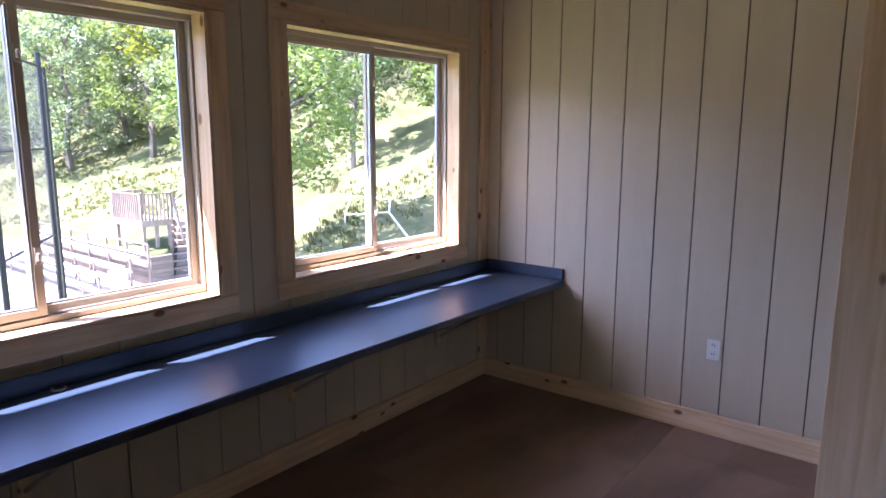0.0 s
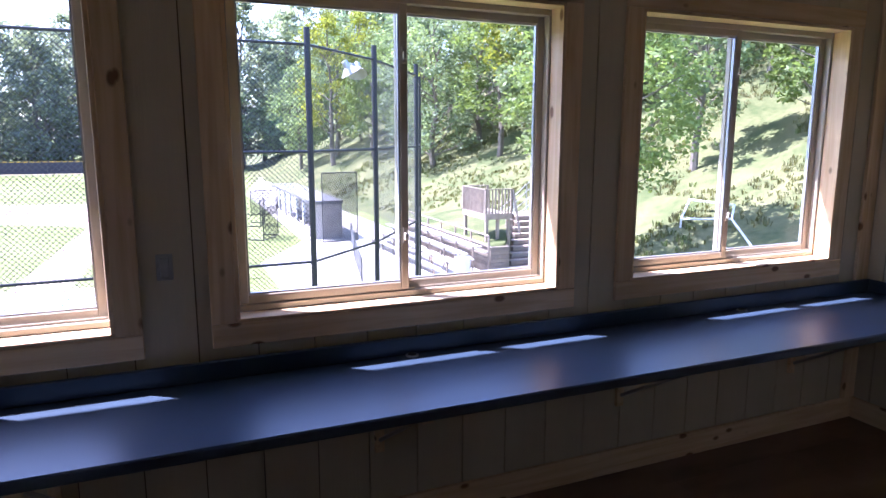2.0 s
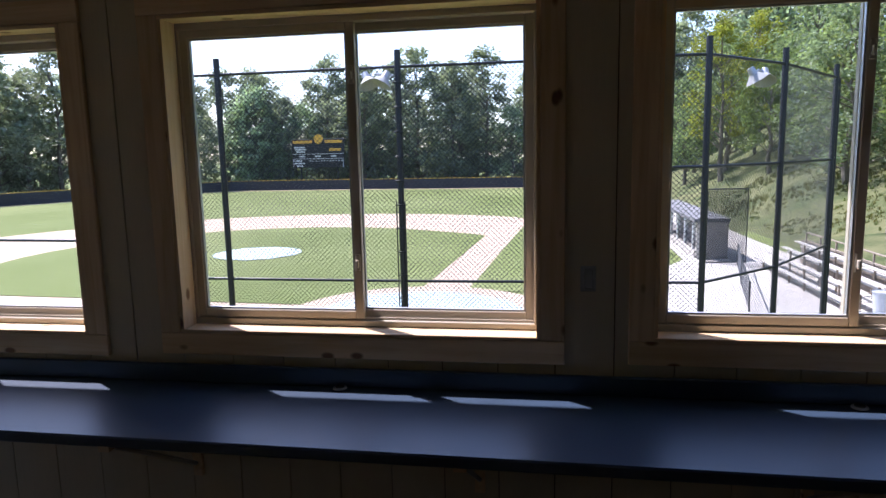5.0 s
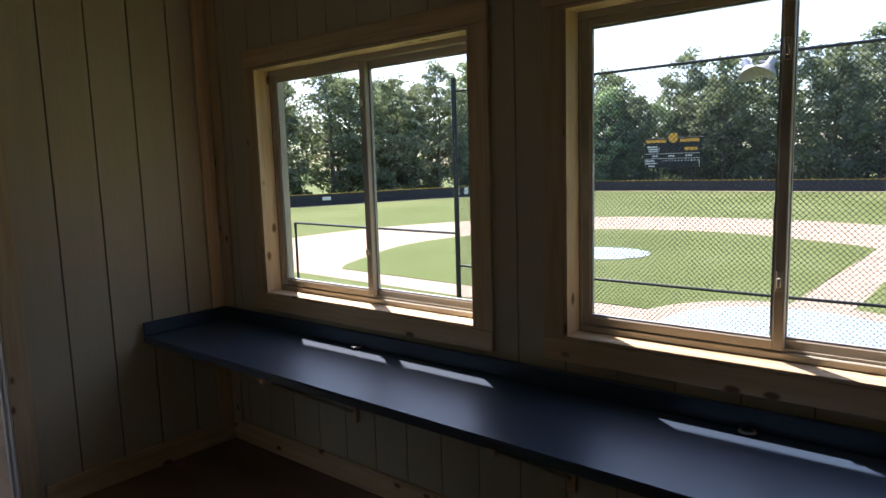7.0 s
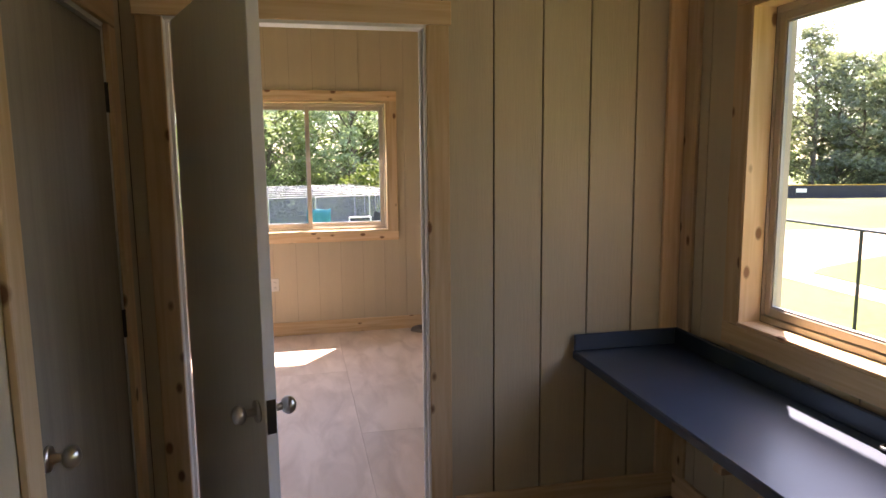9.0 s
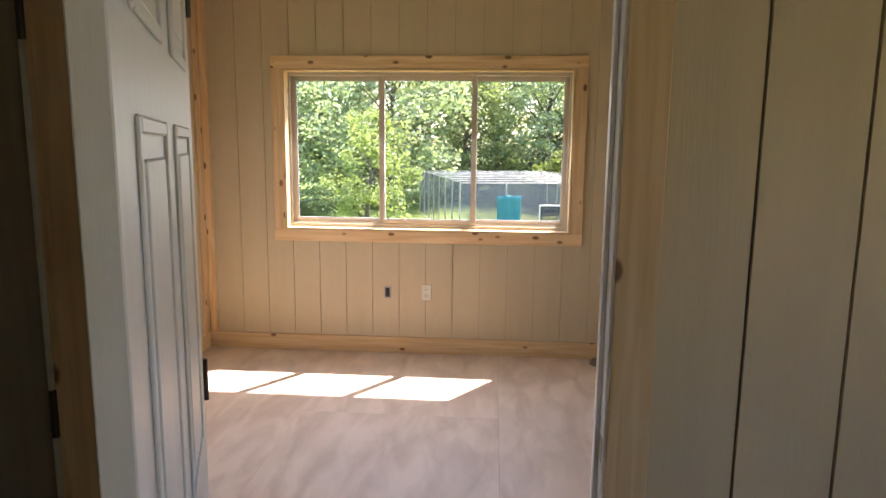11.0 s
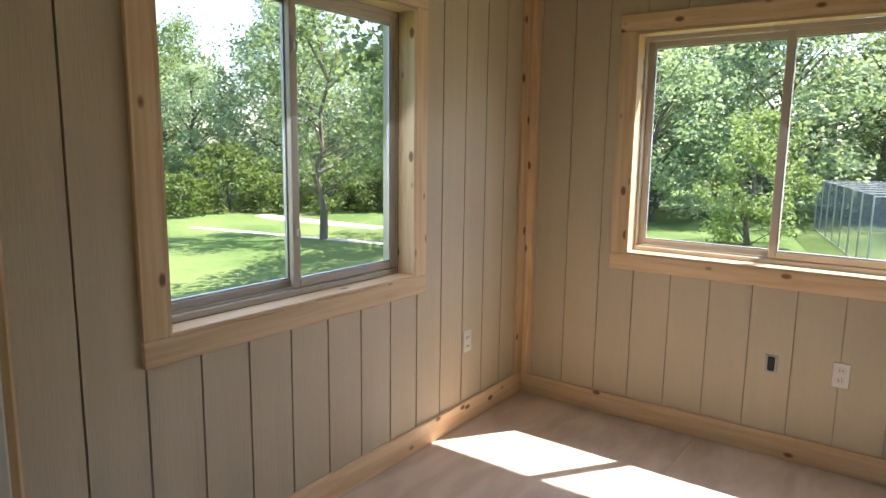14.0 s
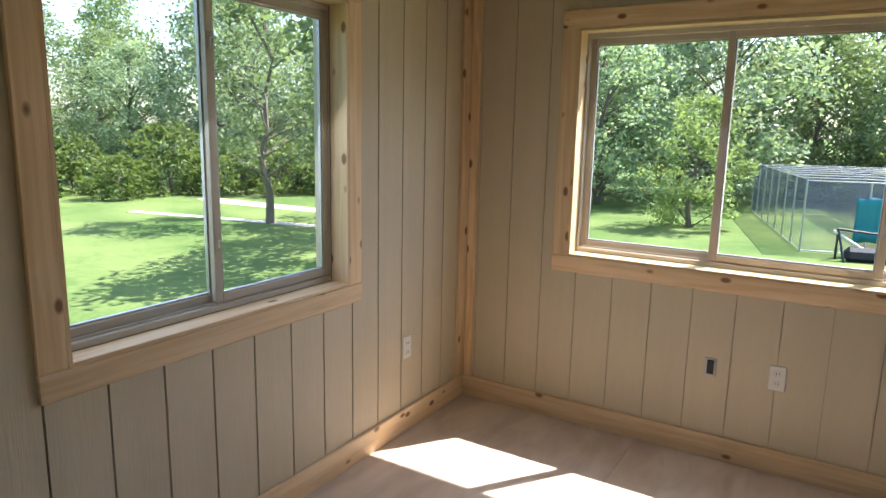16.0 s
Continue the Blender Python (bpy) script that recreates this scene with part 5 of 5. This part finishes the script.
t = tree(tree_parts(52, 6.5, 2.5, 0.04, 5200, 0.20, LEAF_YOUNG, 50), "bright green young tree before the batting cage", "park trees")
t.matrix_basis = Matrix.Translation((-50.5, -7.6, G)) @ Matrix.Scale(1.35, 4)
bush_me = [tree_parts(61, 4.2, 3.0, 0.02, 2200, 0.34, LEAF_LIGHT, 36)]
bushes = []
for k in range(14):
    bushes.append((-74 + rnd.uniform(-3, 3), -4 + k * 2.6))
for k in range(16):
    a = math.radians(205 + k * 3.2)
    bushes.append((64 * math.cos(a) + rnd.uniform(-3, 3), 66 * math.sin(a) + rnd.uniform(-3, 3)))
bushes += [(-68, 7.0), (-68.5, 9.5)]
grove(bush_me, bushes, "rounded leafy bush at the wood's edge", "bushes", 0.8, 1.4)


# ---------------------------------------------------------------- brush on the slope
def brush(name, n, region, size, leaf, label, seed):
    """Tufts of tall weeds over a stretch of the slope."""
    rg = np.random.RandomState(seed)
    x0, x1, y0, y1 = region
    V = []
    for _ in range(n):
        x, y = rg.uniform(x0, x1), rg.uniform(y0, y1)
        if x < hill_foot(y) + 0.6 or noise.noise((x * 0.16, y * 0.16, seed)) < -0.05 or (14.5 < x < 25 and 25.5 < y < 36):
            continue
        z = ground_z(x, y)
        for b in range(7):
            a = rg.rand() * math.tau
            h, sp = size * rg.uniform(0.5, 1.2), size * rg.uniform(0.1, 0.6)
            w = size * 0.16
            cx, cy = x + rg.normal(0, size * 0.4), y + rg.normal(0, size * 0.4)
            ca, sa = math.cos(a), math.sin(a)
            V += [(cx - sa * w, cy + ca * w, z - 0.05), (cx + sa * w, cy - ca * w, z - 0.05), (cx + ca * sp + sa * w * 0.6, cy + sa * sp - ca * w * 0.6, z + h), (cx + ca * sp * 1.1 - sa * w * 0.6, cy + sa * sp * 1.1 + ca * w * 0.6, z + h * 0.9)]
    me = bpy.data.meshes.new(name)
    me.from_pydata(V, [], [(i, i + 1, i + 2, i + 3) for i in range(0, len(V), 4)])
    me.materials.append(leaf)
    return tagged(new(name, me), label, "weeds", "", "stuff")


WEED = leaf_mat("dry_weeds", (0.115, 0.115, 0.05))
WEED_GREEN = leaf_mat("green_weeds", (0.10, 0.128, 0.045))
brush("hill_weeds", 9000, (17, 46, 8, 75), 0.20, WEED, "dry tall weeds over the hillside", 3)
brush("hill_brush", 2200, (17, 46, 8, 80), 0.22, WEED_GREEN, "green brush over the hillside", 5)


# ---------------------------------------------------------------- wall strips and floor sheets
planks(wall_front, 0, FRONT, -1, LEFT, RIGHT, 0.0, TOP, front_holes, 0.2175, 2.163, 0.005)
planks(wall_right, 1, RIGHT, -1, MID, FRONT, 0.0, TOP, [], 0.2203, 1.515)
planks(wall_between, 1, LEFT, 1, MID, FRONT, 0.0, TOP, [(DOOR[0] - 0.03, DOOR[1] + 0.03, 0.0, DOOR[2] + 0.03)], 0.2215, 2.252)
planks(wall_between, 1, LEFT - 0.06, -1, BACK, B_FRONT, 0.0, TOP, [(DOOR[0] - 0.03, DOOR[1] + 0.03, 0.0, DOOR[2] + 0.03)], 0.2032, 2.277)
planks(wall_inner, 0, MID, 1, LEFT, -0.55, 0.0, TOP, [(DOOR2[0] - 0.03, DOOR2[1] + 0.03, 0.0, DOOR2[2] + 0.03)], 0.2175, -3.0)
planks(wall_inner_end, 0, MID, 1, 3.12, RIGHT, 0.0, TOP, [], 0.2175, 3.2)
planks(wall_back, 0, BACK, 1, FAR, LEFT - 0.06, 0.0, TOP, [K_WIN], 0.2045, -4.240)
planks(wall_far, 1, FAR, 1, BACK, B_FRONT, 0.0, TOP, [B_WIN], 0.2098, 0.541, 0.004)
planks(wall_b_front, 0, B_FRONT, -1, FAR, LEFT - 0.06, 0.0, TOP, [], 0.2044, -4.267)
for x0 in np.arange(FAR, RIGHT + 2.44, 2.44):
    for k, y0 in enumerate(np.arange(BACK - 0.1, FRONT, 1.22)):
        s = 1.22 * (k % 2)
        a, b = max(FAR, x0 - s), min(RIGHT, x0 - s + 2.4385)
        c, d = max(BACK, y0), min(FRONT, y0 + 1.2185)
        if b - a > 0.02 and d - c > 0.02:
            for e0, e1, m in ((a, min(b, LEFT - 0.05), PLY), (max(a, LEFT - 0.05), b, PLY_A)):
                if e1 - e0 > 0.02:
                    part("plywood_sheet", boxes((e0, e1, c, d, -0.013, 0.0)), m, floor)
